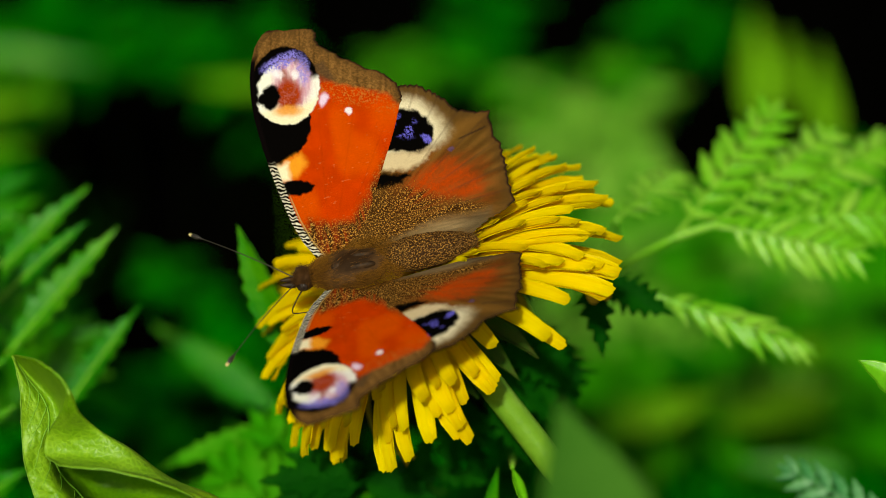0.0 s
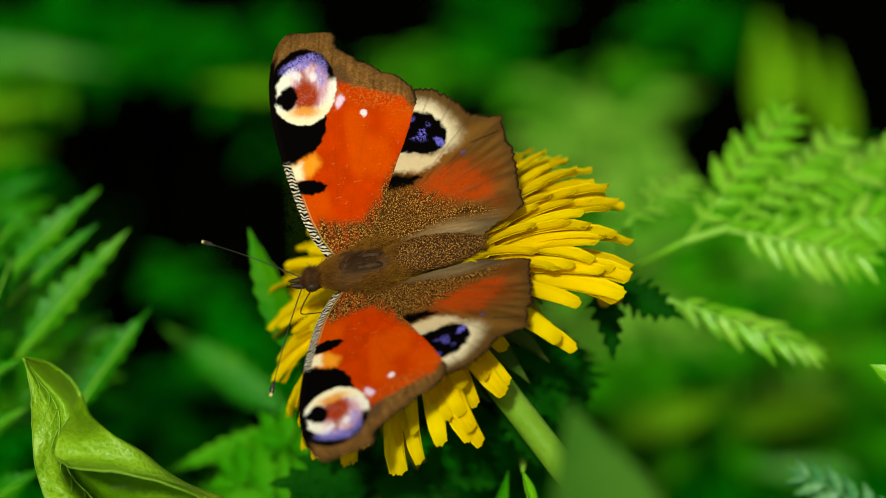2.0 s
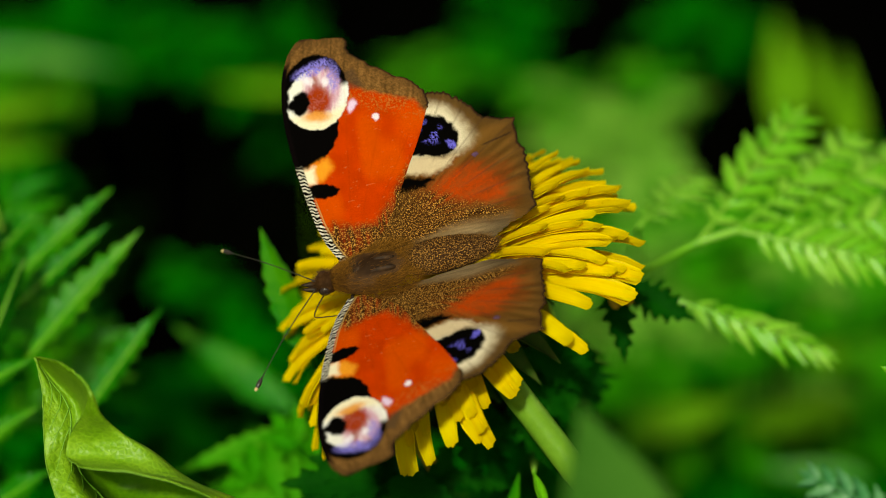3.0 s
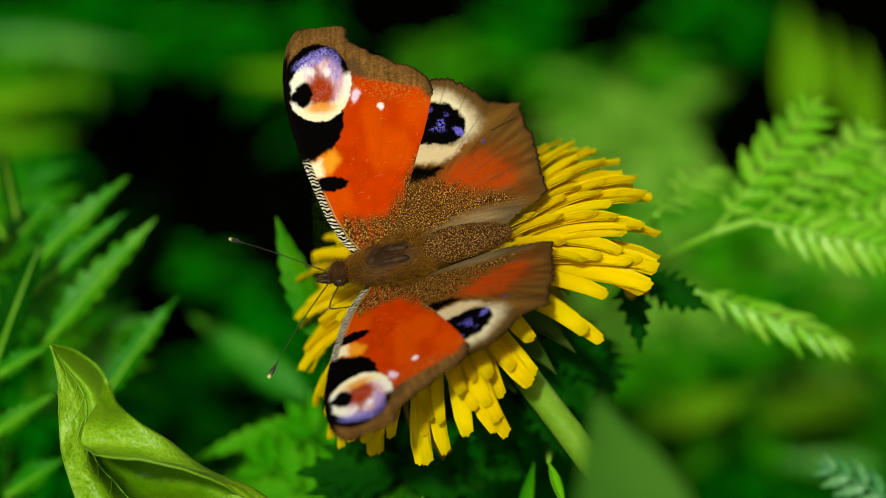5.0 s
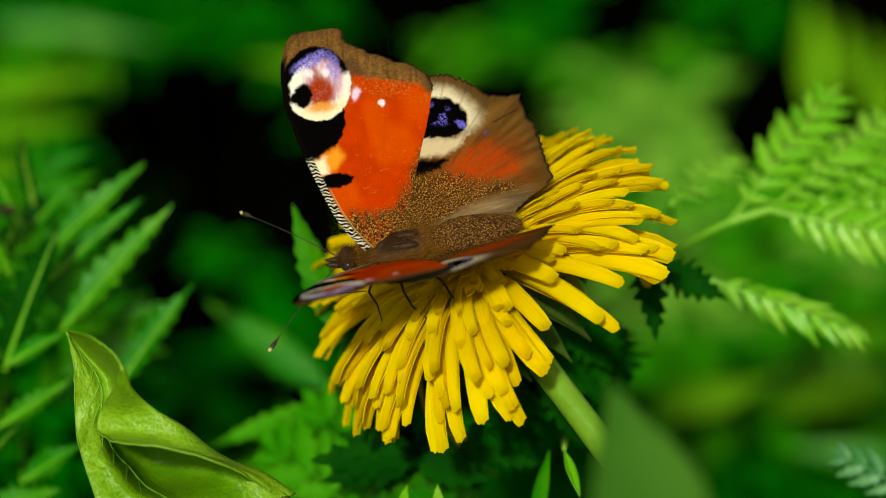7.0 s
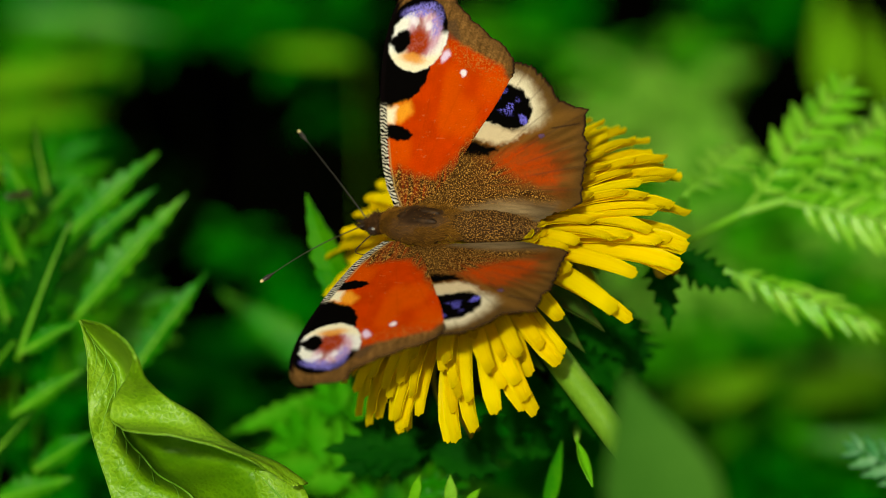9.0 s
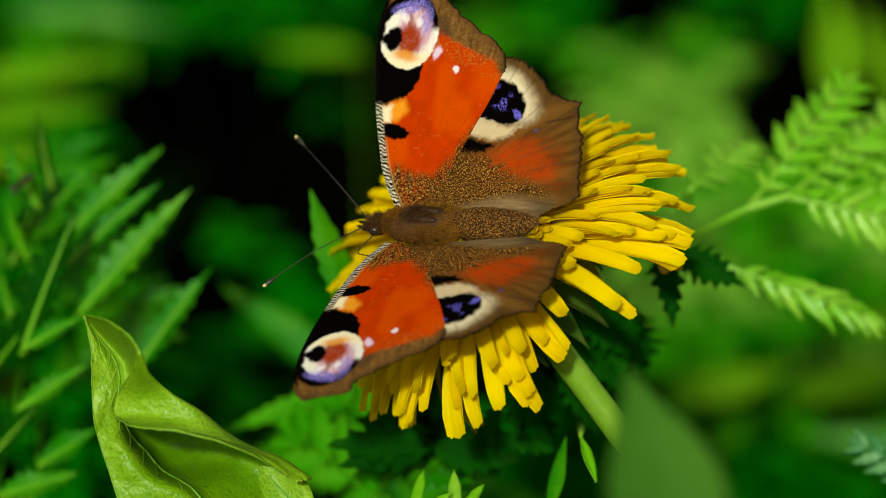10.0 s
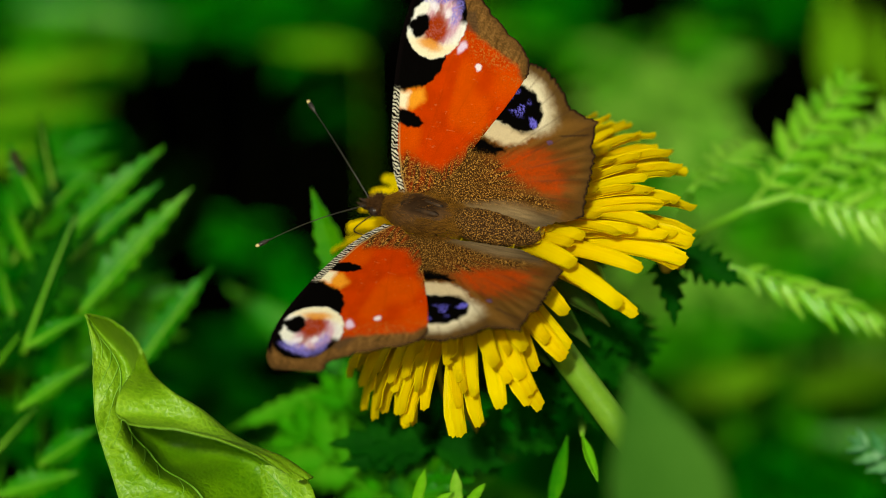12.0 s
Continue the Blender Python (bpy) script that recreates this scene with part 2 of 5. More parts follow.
def spline(points, n):
    """A smooth curve through a few points."""
    P = np.array(points, float)
    Q = np.vstack([2 * P[0] - P[1], P, 2 * P[-1] - P[-2]])
    out = []
    for k in range(n):
        t = k / (n - 1) * (len(P) - 1)
        i = min(int(t), len(P) - 2)
        f = t - i
        a, b, c, d = Q[i:i + 4]
        out.append(0.5 * (2 * b + (c - a) * f + (2 * a - 5 * b + 4 * c - d) * f * f + (3 * b - a - 3 * c + d) * f ** 3))
    return np.array(out)


def eased(points, n):
    """Points at even steps along a polyline, its corners rounded off."""
    P = np.array(points, float)
    L = np.r_[0, np.cumsum(np.linalg.norm(np.diff(P, axis=0), axis=1))]
    s = np.linspace(0, L[-1], n)
    Q = np.stack([np.interp(s, L, P[:, i]) for i in range(3)], -1)
    for _ in range(6):
        Q[1:-1] = (Q[:-2] + 2 * Q[1:-1] + Q[2:]) / 4
    return Q


_rng = np.random.default_rng(7)
_LATTICE = _rng.random((256, 256))


def vnoise(x, y):
    """Smooth value noise in the range 0 to 1 on arrays."""
    xi, yi = np.floor(x).astype(int), np.floor(y).astype(int)
    fx, fy = x - xi, y - yi
    fx, fy = fx * fx * (3 - 2 * fx), fy * fy * (3 - 2 * fy)
    g = lambda a, b: _LATTICE[a % 256, b % 256]
    return (g(xi, yi) * (1 - fx) + g(xi + 1, yi) * fx) * (1 - fy) + (g(xi, yi + 1) * (1 - fx) + g(xi + 1, yi + 1) * fx) * fy


def step(a, b, v):
    t = np.clip((v - a) / (b - a), 0, 1)
    return t * t * (3 - 2 * t)


def inside(x, y, poly, soft=0.25):
    """1 inside a closed polygon, 0 outside, with a soft border."""
    poly = np.array(poly, float)
    d = np.full(x.shape, 1e9)
    sgn = np.zeros(x.shape, bool)
    for (ax, ay), (bx, by) in zip(poly, np.roll(poly, -1, 0)):
        ex, ey = bx - ax, by - ay
        t = np.clip(((x - ax) * ex + (y - ay) * ey) / (ex * ex + ey * ey), 0, 1)
        d = np.minimum(d, np.hypot(x - ax - t * ex, y - ay - t * ey))
        c = ((ay > y) != (by > y)) & (x < (bx - ax) * (y - ay) / (by - ay + 1e-12) + ax)
        sgn ^= c
    sd = np.where(sgn, d, -d)
    return step(-soft, soft, sd)


def ell(x, y, cx, cy, rx, ry, turn=0.0):
    """Distance from the middle of an ellipse, 1 on its rim."""
    c, s = math.cos(radians(turn)), math.sin(radians(turn))
    u, v = (x - cx) * c + (y - cy) * s, -(x - cx) * s + (y - cy) * c
    return np.hypot(u / rx, v / ry)


def lay(col, colour, mask):
    return col * (1 - mask[..., None]) + np.array(colour) * mask[..., None]


# ---- ground ----
def build_ground():
    n = 90
    g = np.linspace(-1, 1, n)
    g = np.sign(g) * (0.12 * np.abs(g) + 40 * np.abs(g) ** 6) * 4
    X, Y = np.meshgrid(g, g, indexing="ij")
    Z = 0.012 * (vnoise(X * 18 + 40, Y * 18 + 9) - 0.5) + 0.006 * (vnoise(X * 60, Y * 60) - 0.5)
    P = np.stack([X, Y + 0.2, Z * np.exp(-np.hypot(X, Y) / 8)], -1)
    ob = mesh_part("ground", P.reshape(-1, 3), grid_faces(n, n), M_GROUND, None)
    tagged(ob, "humus ground painted near black for deep shade under undergrowth, turf around it", "ground", kind="structure")


build_ground()


# ---- leaves ----
def blade(L, W, teeth=0, depth=0.0, sag=0.0, fold=0.15, curl=0.0, seed=0, thick=0.00018, peak=0.38, nv=7, sweep=0.6, wave=0.0, rough=0.0):
    """A leaf blade along x: toothed, folded at the midrib, sagging. Returns vertices and faces."""
    rs = np.random.default_rng(seed + 11)
    nu = teeth * 4 + 9 if teeth else 26
    u = np.linspace(0, 1, nu)
    prof = np.sin(np.pi * np.clip(u, 0, 1) ** (math.log(0.5) / math.log(peak))) ** 1.1
    prof = np.maximum(prof, 0.03 * (1 - u) + 0.004)
    saw = np.zeros(nu)
    if teeth:
        ph = (u * teeth) % 1.0
        saw = np.where(ph < 0.72, ph / 0.72, (1 - ph) / 0.28)
        amp = 1 + 0.25 * np.sin(np.arange(nu) * 1.7 + seed)
        saw = np.clip(saw * amp, 0, 1.2)
    P = np.zeros((nu, nv, 3))
    v = np.linspace(-1, 1, nv)
    ph0 = rs.random(3) * 6
    for j, w in enumerate(v):
        aw = abs(w)
        ew = W * 0.5 * prof * (1 - depth * (1 - saw)) * (1 + 0.04 * np.sin(u * 9 + ph0[0] + w))
        x = u * L + depth * sweep * W * 0.35 * aw * saw * prof
        y = w * ew
        bow = fold * np.abs(y) - curl * y * y / max(W, 1e-6)
        z = -sag * L * u * u + bow + wave * W * np.sin(u * 11 + ph0[1] + 2.2 * w) * aw
        z = z + rough * W * (vnoise(u * 14 + seed * 3.1, np.full(nu, 5 + 5 * w + seed)) - 0.5)
        P[:, j] = np.stack([x, y, z], -1)
    return shell(P, thick)


def leaf_object(name, parent, data, mat, m, label=""):
    ob = mesh_part(name, *data, mat, parent, label)
    ob.matrix_local = m
    return ob


def single_leaf(name, label, base, tip, up, width, mat, teeth=0, depth=0.0, sag=0.05, fold=0.2, curl=0.0, seed=0, peak=0.38, wave=0.0, stalk_to=None, nv=9, rough=0.0, rib_mat=None):
    """A lone leaf on its stalk, as one thing."""
    base, tip = Vector(base), Vector(tip)
    L = (tip - base).length
    t = thing(name, label, "leaf", basis(base, tip - base, up))
    b = mesh_part("blade", *blade(L, width, teeth, depth, sag, fold, curl, seed, peak=peak, wave=wave, nv=nv, rough=rough), mat, t)
    s = np.linspace(0, 0.94, 14)
    rib = np.stack([s * L, 0 * s, -sag * L * s * s - 0.0001], -1)
    mesh_part("midrib", *tube(rib, np.linspace(0.00035, 0.0001, 14) * max(width / 0.012, 0.5) * (2.2 if rib_mat else 1), 6), rib_mat or mat, t)
    if stalk_to is not None:
        q = t.matrix_world.inverted() @ Vector(stalk_to)
        mesh_part("stalk", *tube(bend(q, (0, 0, 0), (0, 0, 0.03 * q.length)), np.linspace(0.0009, 0.0005, 14) * max(width / 0.014, 0.6), 7), mat, t)
    return t


def frond(name, label, base, tip, up, span, pairs, mat, seed=0, lobes=7, slant=52, droop=0.05, leafw=0.27, root=None, start=0.16, depth=0.62, fall=0.15):
    """A feathery leaf: a midrib with pairs of deeply cut leaflets."""
    rs = random.Random(seed)
    base, tip = Vector(base), Vector(tip)
    L = (tip - base).length
    t = thing(name, label, "fern leaf", basis(base, tip - base, up), "feathery leaves")
    s = np.linspace(0, 1, 18)
    axis = np.stack([s * L, 0 * s, -droop * L * s * s], -1)
    mesh_part("midrib", *tube(axis, np.linspace(0.00042, 0.00015, 18), 7), mat, t)
    if root is not None:
        inv = t.matrix_world.inverted()
        way = [inv @ Vector(r) for r in root] + [Vector((0, 0, 0))]
        mesh_part("stalk", *tube(eased(way, 60), np.linspace(0.0007, 0.00042, 60), 7), mat, t)
    for k in range(pairs):
        f = start + (0.93 - start) * k / max(pairs - 1, 1)
        size = span * (0.35 + 0.65 * math.sin(math.pi * min(1, 0.25 + 0.80 * (1 - f) + 0.02))) * (1.0 - 0.45 * f)
        size *= rs.uniform(0.9, 1.1)
        for side in (-1, 1):
            a = side * (slant - 14 * f + rs.uniform(-4, 4))
            data = blade(size, size * leafw, lobes, depth, 0.10 + fall * rs.random(), 0.28, seed=seed * 40 + k * 2 + side, sweep=0.9, peak=0.33, nv=5)
            ob = leaf_object("leaflet", t, data, mat, pose(f * L, 0, -droop * L * f * f, rs.uniform(-10, 10) - side * 8, rs.uniform(-4, 10), a))
    data = blade(span * 0.5, span * 0.5 * leafw, lobes, depth, 0.1, 0.25, seed=seed * 40 + 39, sweep=0.9, nv=5)
    leaf_object("leaflet", t, data, mat, pose(0.93 * L, 0, -droop * L * 0.86, 0, 6, 0))
    return t


# ---- dandelion ----
HEAD = Vector((0.0034, 0.0081, 0.2898))
HEAD_UP = Vector((-0.541, -0.009, 0.841)).normalized()


def strap(L, W, droop, cup, seed):
    """A ray floret: a narrow strap with five small teeth at its end."""
    rs = random.Random(seed)
    nu, nv = 11, 6
    P = np.zeros((nu, nv, 3))
    tw = rs.uniform(-0.25, 0.25)
    for i in range(nu):
        u = i / (nu - 1)
        w = W * (0.35 + 0.65 * min(1, u * 2.2) ** 0.8) * (1 - 0.14 * max(0, (u - 0.4) / 0.6) - 0.20 * max(0, (u - 0.8) / 0.2) ** 2)
        for j in range(nv):
            v = -1 + 2 * j / (nv - 1)
            x = u * L
            if i == nu - 1:
                x += L * 0.008 * (1 if j % 2 else -1) * rs.uniform(0.4, 1.2) - L * 0.034 * v * v
            y = v * w / 2
            z = cup * w * (v * v - 0.4) * (1 - 0.9 * u) + 0.018 * w * math.cos(v * 9) - droop * L * u ** 2.4 + 0.06 * L * math.sin(u * 2.6)
            P[i, j] = (x, y * math.cos(tw * u), z + y * math.sin(tw * u))
    return shell(P, 0.00016)


def build_dandelion():
    d = thing("dandelion", "bright yellow dandelion in full bloom on a pale green stem", "flower", basis(HEAD, Vector((0, -1, 0)).cross(HEAD_UP), HEAD_UP))
    # hollow stem down to the ground
    inv = d.matrix_world.inverted()
    way = [Vector((0, 0, -0.008))] + [inv @ Vector(q) for q in ((0.0091, 0.0031, 0.2817), (0.0113, -0.0004, 0.2803), (0.0154, -0.0059, 0.2776), (0.0197, -0.0116, 0.2747), (0.0245, -0.0186, 0.2718))]
    end, foot = way[-1], inv @ Vector((0.105, -0.08, 0.0))
    way += [end + (foot - end) * (k / 14) for k in range(1, 15)]
    mesh_part("stem", *tube(spline(way, 90), np.linspace(0.0018, 0.0024, 90), 16), M_STEM, d)
    # cup under the florets
    prof = [(0.0022, -0.0105), (0.0050, -0.0095), (0.0066, -0.006), (0.0068, -0.002), (0.0055, 0.001), (0.0030, 0.0032), (0.0005, 0.004)]
    mesh_part("receptacle", *tube([(0, 0, z) for _, z in prof], [r for r, _ in prof], 20), M_BRACT, d)
    rs = random.Random(4)
    for k in range(15):
        ang = 360 * k / 15 + rs.uniform(-5, 5)
        data = blade(0.0085, 0.0026, 0, 0, 0.55, 0.3, seed=k, thick=0.0003, nv=5)
        leaf_object("bract", d, data, M_BRACT, pose(0, 0, -0.006, 0, 0, ang) @ pose(0.006, 0, 0, 0, rs.uniform(25, 60), 0))
    for k, (ang, tiltd) in enumerate(((12, 30), (20, 36), (28, 40), (35, 34), (250, 50))):
        data = strap(0.019, 0.0022, 0.35, 0.5, 90 + k)
        leaf_object("withered_floret", d, data, M_DRY, pose(0, 0, -0.002, 0, 0, ang) @ pose(0.006, 0, 0, 0, tiltd, 0), "withered brownish floret")
    for k, (a, b) in enumerate((((0.0247, 0.0192, 0.2873), (0.0266, 0.0128, 0.2834)), ((0.0259, 0.0199, 0.2866), (0.0283, 0.0132, 0.2839)))):
        data = strap((Vector(b) - Vector(a)).length, 0.0020, 0.12, 0.5, 96 + k)
        leaf_object("withered_floret", d, data, M_DRY, inv @ basis(Vector(a), Vector(b) - Vector(a), (0.1, -0.7, 0.7)), "withered brownish floret")
    # florets in rings, from the rim to the tuft
    rings = [(46, 0.0062, 0.0206, 0.0026, 2, 0.26, 0.000), (46, 0.0058, 0.0208, 0.0025, -3, 0.25, 0.0005), (48, 0.0054, 0.0202, 0.0024, -8, 0.23, 0.0010),
             (46, 0.0048, 0.0190, 0.0023, -12, 0.20, 0.0015), (42, 0.0044, 0.0160, 0.0022, -17, 0.17, 0.0020), (40, 0.0040, 0.0128, 0.0018, -24, 0.14, 0.0024)]
    tuft = [(44, 0.0036, 0.0112, 0.0016, -28, 0.10, 0.0025), (40, 0.0030, 0.0098, 0.0015, -33, 0.08, 0.0026), (34, 0.0023, 0.0084, 0.0014, -40, 0.05, 0.0028),
            (26, 0.0016, 0.0072, 0.0012, -52, 0.0, 0.003), (16, 0.0009, 0.0062, 0.0011, -68, 0.0, 0.003)]
    gap, thinned, long = 120, (124, 144), -47
    for ri, (n, r0, L, W, tilt, droop, z0) in enumerate(rings):
        kinds = []
        for q in range(8):
            V, F = strap(L * (0.93 + 0.018 * q), W * (0.80 + 0.06 * q), droop + 0.05 * (q % 4) - 0.05, 0.26, ri * 10 + q)
            me = bpy.data.meshes.new("petal")
            me.from_pydata(V.tolist(), [], F.tolist())
            me.materials.append(M_PETAL)
            me.polygons.foreach_set("use_smooth", [True] * len(me.polygons))
            kinds.append(me)
        for k in range(n):
            ang = 360 * (k + 0.5 * (ri % 2)) / n + rs.uniform(-4, 4)
            away = abs((ang - gap + 180) % 360 - 180)
            if (ri < 5 and away < 6) or (ri < 4 and thinned[0] < ang % 360 < thinned[1] and rs.random() < 0.42):
                continue
            lift = 2 * max(0, math.cos(radians(away * 1.2))) if away < 75 else 0
            far = max(0, 1 - abs((ang - long + 180) % 360 - 180) / 48) if ri < 6 else 0
            short = 0.24 * float(step(92, 108, ang % 360) * (1 - step(119, 121, ang % 360)))
            ob = new("petal", kinds[rs.randrange(8)])
            ob.parent = d
            ob.matrix_local = pose(0, 0, z0, 0, 0, ang) @ pose(r0, 0, 0, rs.uniform(-13, 13), tilt - lift - 7 * far + rs.uniform(-3.5, 5), rs.uniform(-8, 8)) @ Matrix.Diagonal((1 + 0.27 * far - short, 1, 1, 1))
    # the crowded short florets of the middle
    VV, FF = [], []
    count = 0
    for ri, (n, r0, L, W, tilt, droop, z0) in enumerate(tuft):
        for k in range(n):
            V, F = strap(L * rs.uniform(0.82, 1.12), W * rs.uniform(0.8, 1.15), droop + rs.uniform(-0.12, 0.16), 0.5, 300 + ri * 50 + k)
            m = pose(0, 0, z0, 0, 0, 360 * k / n + rs.uniform(-6, 6)) @ pose(r0, 0, 0, rs.uniform(-40, 40), tilt + rs.uniform(-12, 12), rs.uniform(-14, 14))
            M = np.array(m)
            VV.append(V @ M[:3, :3].T + M[:3, 3])
            FF.append(F + count)
            count += len(V)
    tagged(mesh_part("floret_tuft", np.concatenate(VV), np.concatenate(FF), M_PETAL, d, "crowded short yellow florets"), kind="stuff")
    return d


dandelion = build_dandelion()

# ---- butterfly ----
# wing coordinates in millimetres: x forward along the body, y outwards, z up
FRONT_Y = [1.2, 4.0, 6.9, 9.7, 12.5, 14.9, 17.4, 19.8, 21.7, 24.1, 26.4, 28.6, 30.2, 31.3, 31.9]
FRONT_X = [11.8, 13.4, 14.4, 15.0, 15.5, 15.9, 16.2, 16.4, 16.5, 16.4, 16.1, 15.5, 14.6, 13.6, 12.6]
REAR_Y = [1.2, 2.9, 4.8, 6.8, 8.6, 10.7, 12.8, 14.9, 16.7, 18.5, 19.9, 21.2, 22.1, 23.1, 24.0, 24.6, 25.3, 26.2, 27.2, 28.2, 29.4, 30.4, 31.2, 31.6, 31.9]
REAR_X = [9.6, 7.4, 5.2, 3.9, 2.9, 1.7, 0.6, -0.6, -1.5, -2.3, -2.8, -3.0, -2.7, -1.9, -1.0, 0.2, 1.3, 2.5, 3.9, 5.1, 6.1, 6.3, 6.2, 6.4, 6.9]
RED, BROWN, CREAM, BLACK = (0.46, 0.033, 0.001), (0.165, 0.078, 0.022), (0.84, 0.72, 0.50), (0.0018, 0.0014, 0.0012)
VIOLET, LILAC = (0.22, 0.18, 0.66), (0.72, 0.52, 0.72)


def specks(x, y, scale, cut):
    return step(cut, cut + 0.08, vnoise(x * scale + 31, y * scale + 77) * 0.7 + 0.3 * vnoise(x * scale * 2.1, y * scale * 2.1 + 9))


def fore_pattern(x, y):
    nx = x + 0.26 * (vnoise(x * 2.3, y * 2.3 + 50) - 0.5) + 0.09 * (vnoise(x * 9, y * 9) - 0.5)
    ny = y + 0.26 * (vnoise(x * 2.4 + 20, y * 2.4) - 0.5) + 0.09 * (vnoise(x * 8 + 7, y * 8) - 0.5)
    col = np.zeros(x.shape + (3,)) + np.array(RED)
    col *= (0.88 + 0.24 * vnoise(x * 0.8, y * 0.8 + 3))[..., None]
    col = lay(col, (0.58, 0.075, 0.002), 0.55 * step(0.35, 0.8, vnoise(x * 0.35 + 3, y * 0.22 + 1)) * (1 - step(20, 25, y)))
    fleck = specks(x * 0.6 + y * 0.25, y * 1.3, 3.1, 0.80)
    col = lay(col, (0.80, 0.36, 0.14), 0.16 * fleck)
    # golden dusting near the outer part
    col = lay(col, (0.62, 0.20, 0.03), 0.14 * specks(x, y, 6.5, 0.66) * step(17, 24, y))
    # brown outer margin with darker rays
    edge = [(40, 24), (17.4, 25.5), (14.0, 26.5), (11.0, 26.5), (8.0, 25.5), (6.6, 24.9), (5.0, 23.6), (1.6, 22.2), (-1.4, 20.9), (-2.2, 19.6), (-6, 12), (-20, 12), (-20, 60), (40, 60)]
    m = inside(nx, ny, edge, 0.45)
    rays = 0.78 + 0.40 * vnoise(x * 2.6 + y * 0.7, y * 0.22) - 0.35 * step(0.80, 0.95, vnoise((x - y * 0.25) * 1.1 + 4, y * 0.05))
    tick = np.abs(((x * 0.52 + 0.10 * y) % 1.0) - 0.5) * 1.9
    rays = rays * (0.8 + 0.4 * specks(x, y, 5.5, 0.5)) * (0.75 + 0.25 * step(0.03, 0.20, tick))
    col = col * (1 - m[..., None]) + (np.array(BROWN) * np.clip(rays, 0.25, 1.5)[..., None]) * m[..., None]
    col = lay(col, (0.40, 0.16, 0.03), 0.5 * specks(x, y, 6.5, 0.58) * inside(nx, ny, [(7.0, 24.9), (5.0, 24.0), (1.6, 22.8), (-2.0, 21.2), (-2.4, 18.0), (1.0, 19.6), (5.0, 21.0), (7.6, 22.6)], 0.8))
    col = lay(col, (0.05, 0.03, 0.02), 0.55 * inside(nx, ny, [(7.4, 26.5), (6.2, 27.0), (5.0, 24.3), (7.0, 24.2)], 0.3))
    # wing base, dusted gold on brown
    base = inside(nx, ny, [(20, -3), (13.6, 5.0), (12.2, 6.8), (9.2, 5.8), (6.6, 5.6), (4.6, 7.6), (2.0, 11.0), (0.2, 13.2), (-6, 10), (-6, -3)], 0.9)
    base = np.clip(base * (0.8 + 0.7 * (vnoise(x * 3.2 + 8, y * 0.5) - 0.4)), 0, 1)
    col = lay(col, (0.034, 0.012, 0.003), base)
    dust = base * 0.95
    # broad black bar
    col = lay(col, BLACK, inside(nx, ny, [(18, 24.0), (14.0, 23.0), (10.9, 22.4), (8.6, 22.2), (9.1, 20.4), (9.5, 18.4), (10.3, 16.9), (11.8, 15.7), (13.4, 15.2), (14.6, 14.5), (15.6, 14.2), (18, 14.4)], 0.14))
    # eyespot: black crescent, violet and white ring, red-brown heart, black pupil
    grain = 0.35 + 0.65 * specks(x, y, 6.0, 0.42)
    body = 1 - step(0.97, 1.03, ell(nx, ny, 11.6, 24.75, 4.5, 5.15, 8))
    col = lay(col, BLACK, body)
    inner = body * np.maximum(1 - step(0.96, 1.05, ell(nx, ny, 11.85, 23.5, 3.6, 4.35, 6)), 1 - step(23.4, 24.6, ny + 0.25 * (nx - 11.7)))
    col = lay(col, (0.84, 0.79, 0.74), inner)
    col = lay(col, CREAM, inner * (1 - step(21.2, 23.0, ny)))
    streak = 0.55 + 0.9 * (vnoise(x * 4.2 + y * 0.8, y * 0.7) - 0.3)
    col = lay(col, (0.60, 0.33, 0.43), np.clip((1 - step(0.75, 1.2, ell(nx, ny, 10.7, 24.9, 2.7, 3.2, -8))) * (0.15 + streak), 0, 1))
    col = lay(col, VIOLET, (1 - step(0.65, 1.25, ell(nx, ny, 11.6, 27.9, 2.8, 0.95, -14))) * body * (0.25 + 0.75 * specks(x, y, 6.5, 0.42)))
    col = lay(col, VIOLET, (1 - step(0.70, 1.25, ell(nx, ny, 8.9, 26.2, 0.9, 2.0, 10))) * body * grain * 0.7)
    col = lay(col, (0.30, 0.10, 0.06), np.clip((1 - step(0.4, 1.1, ell(nx, ny, 11.3, 25.6, 0.7, 2.4, -12))) * streak * 0.8, 0, 1))
    col = lay(col, (0.30, 0.030, 0.003), (1 - step(0.65, 1.25, ell(nx, ny, 11.5, 23.5, 2.0, 2.2, 15))) * (0.85 + 0.15 * grain))
    col = lay(col, (0.74, 0.28, 0.03), (1 - step(0.4, 1.3, ell(nx, ny, 11.9, 21.4, 2.2, 0.8, 8))) * 0.85)
    col = lay(col, (0.85, 0.76, 0.84), (1 - step(0.2, 1.5, ell(nx, ny, 12.4, 26.5, 0.85, 0.6, 30))) * 0.9)
    col = lay(col, (0.85, 0.76, 0.84), (1 - step(0.2, 1.5, ell(nx, ny, 10.1, 25.9, 0.5, 0.65, 10))) * 0.85)
    col = lay(col, (0.82, 0.77, 0.68), (1 - step(0.7, 1.25, ell(nx, ny, 14.2, 25.7, 1.25, 0.75, -40))) * 0.95)
    col = lay(col, BLACK, 1 - step(0.80, 1.15, ell(nx, ny, 13.8, 23.6, 1.25, 1.75, 18)))
    col = lay(col, BLACK, 1 - step(0.70, 1.25, ell(nx, ny, 15.0, 23.6, 0.65, 0.65)))
    # the pale wedge on the front edge and a black bar
    col = lay(col, (0.78, 0.28, 0.02), inside(nx, ny, [(16.0, 12.6), (16.0, 14.2), (14.6, 14.4), (13.2, 15.1), (11.4, 15.6), (10.8, 14.2), (12.4, 12.6)], 0.6))
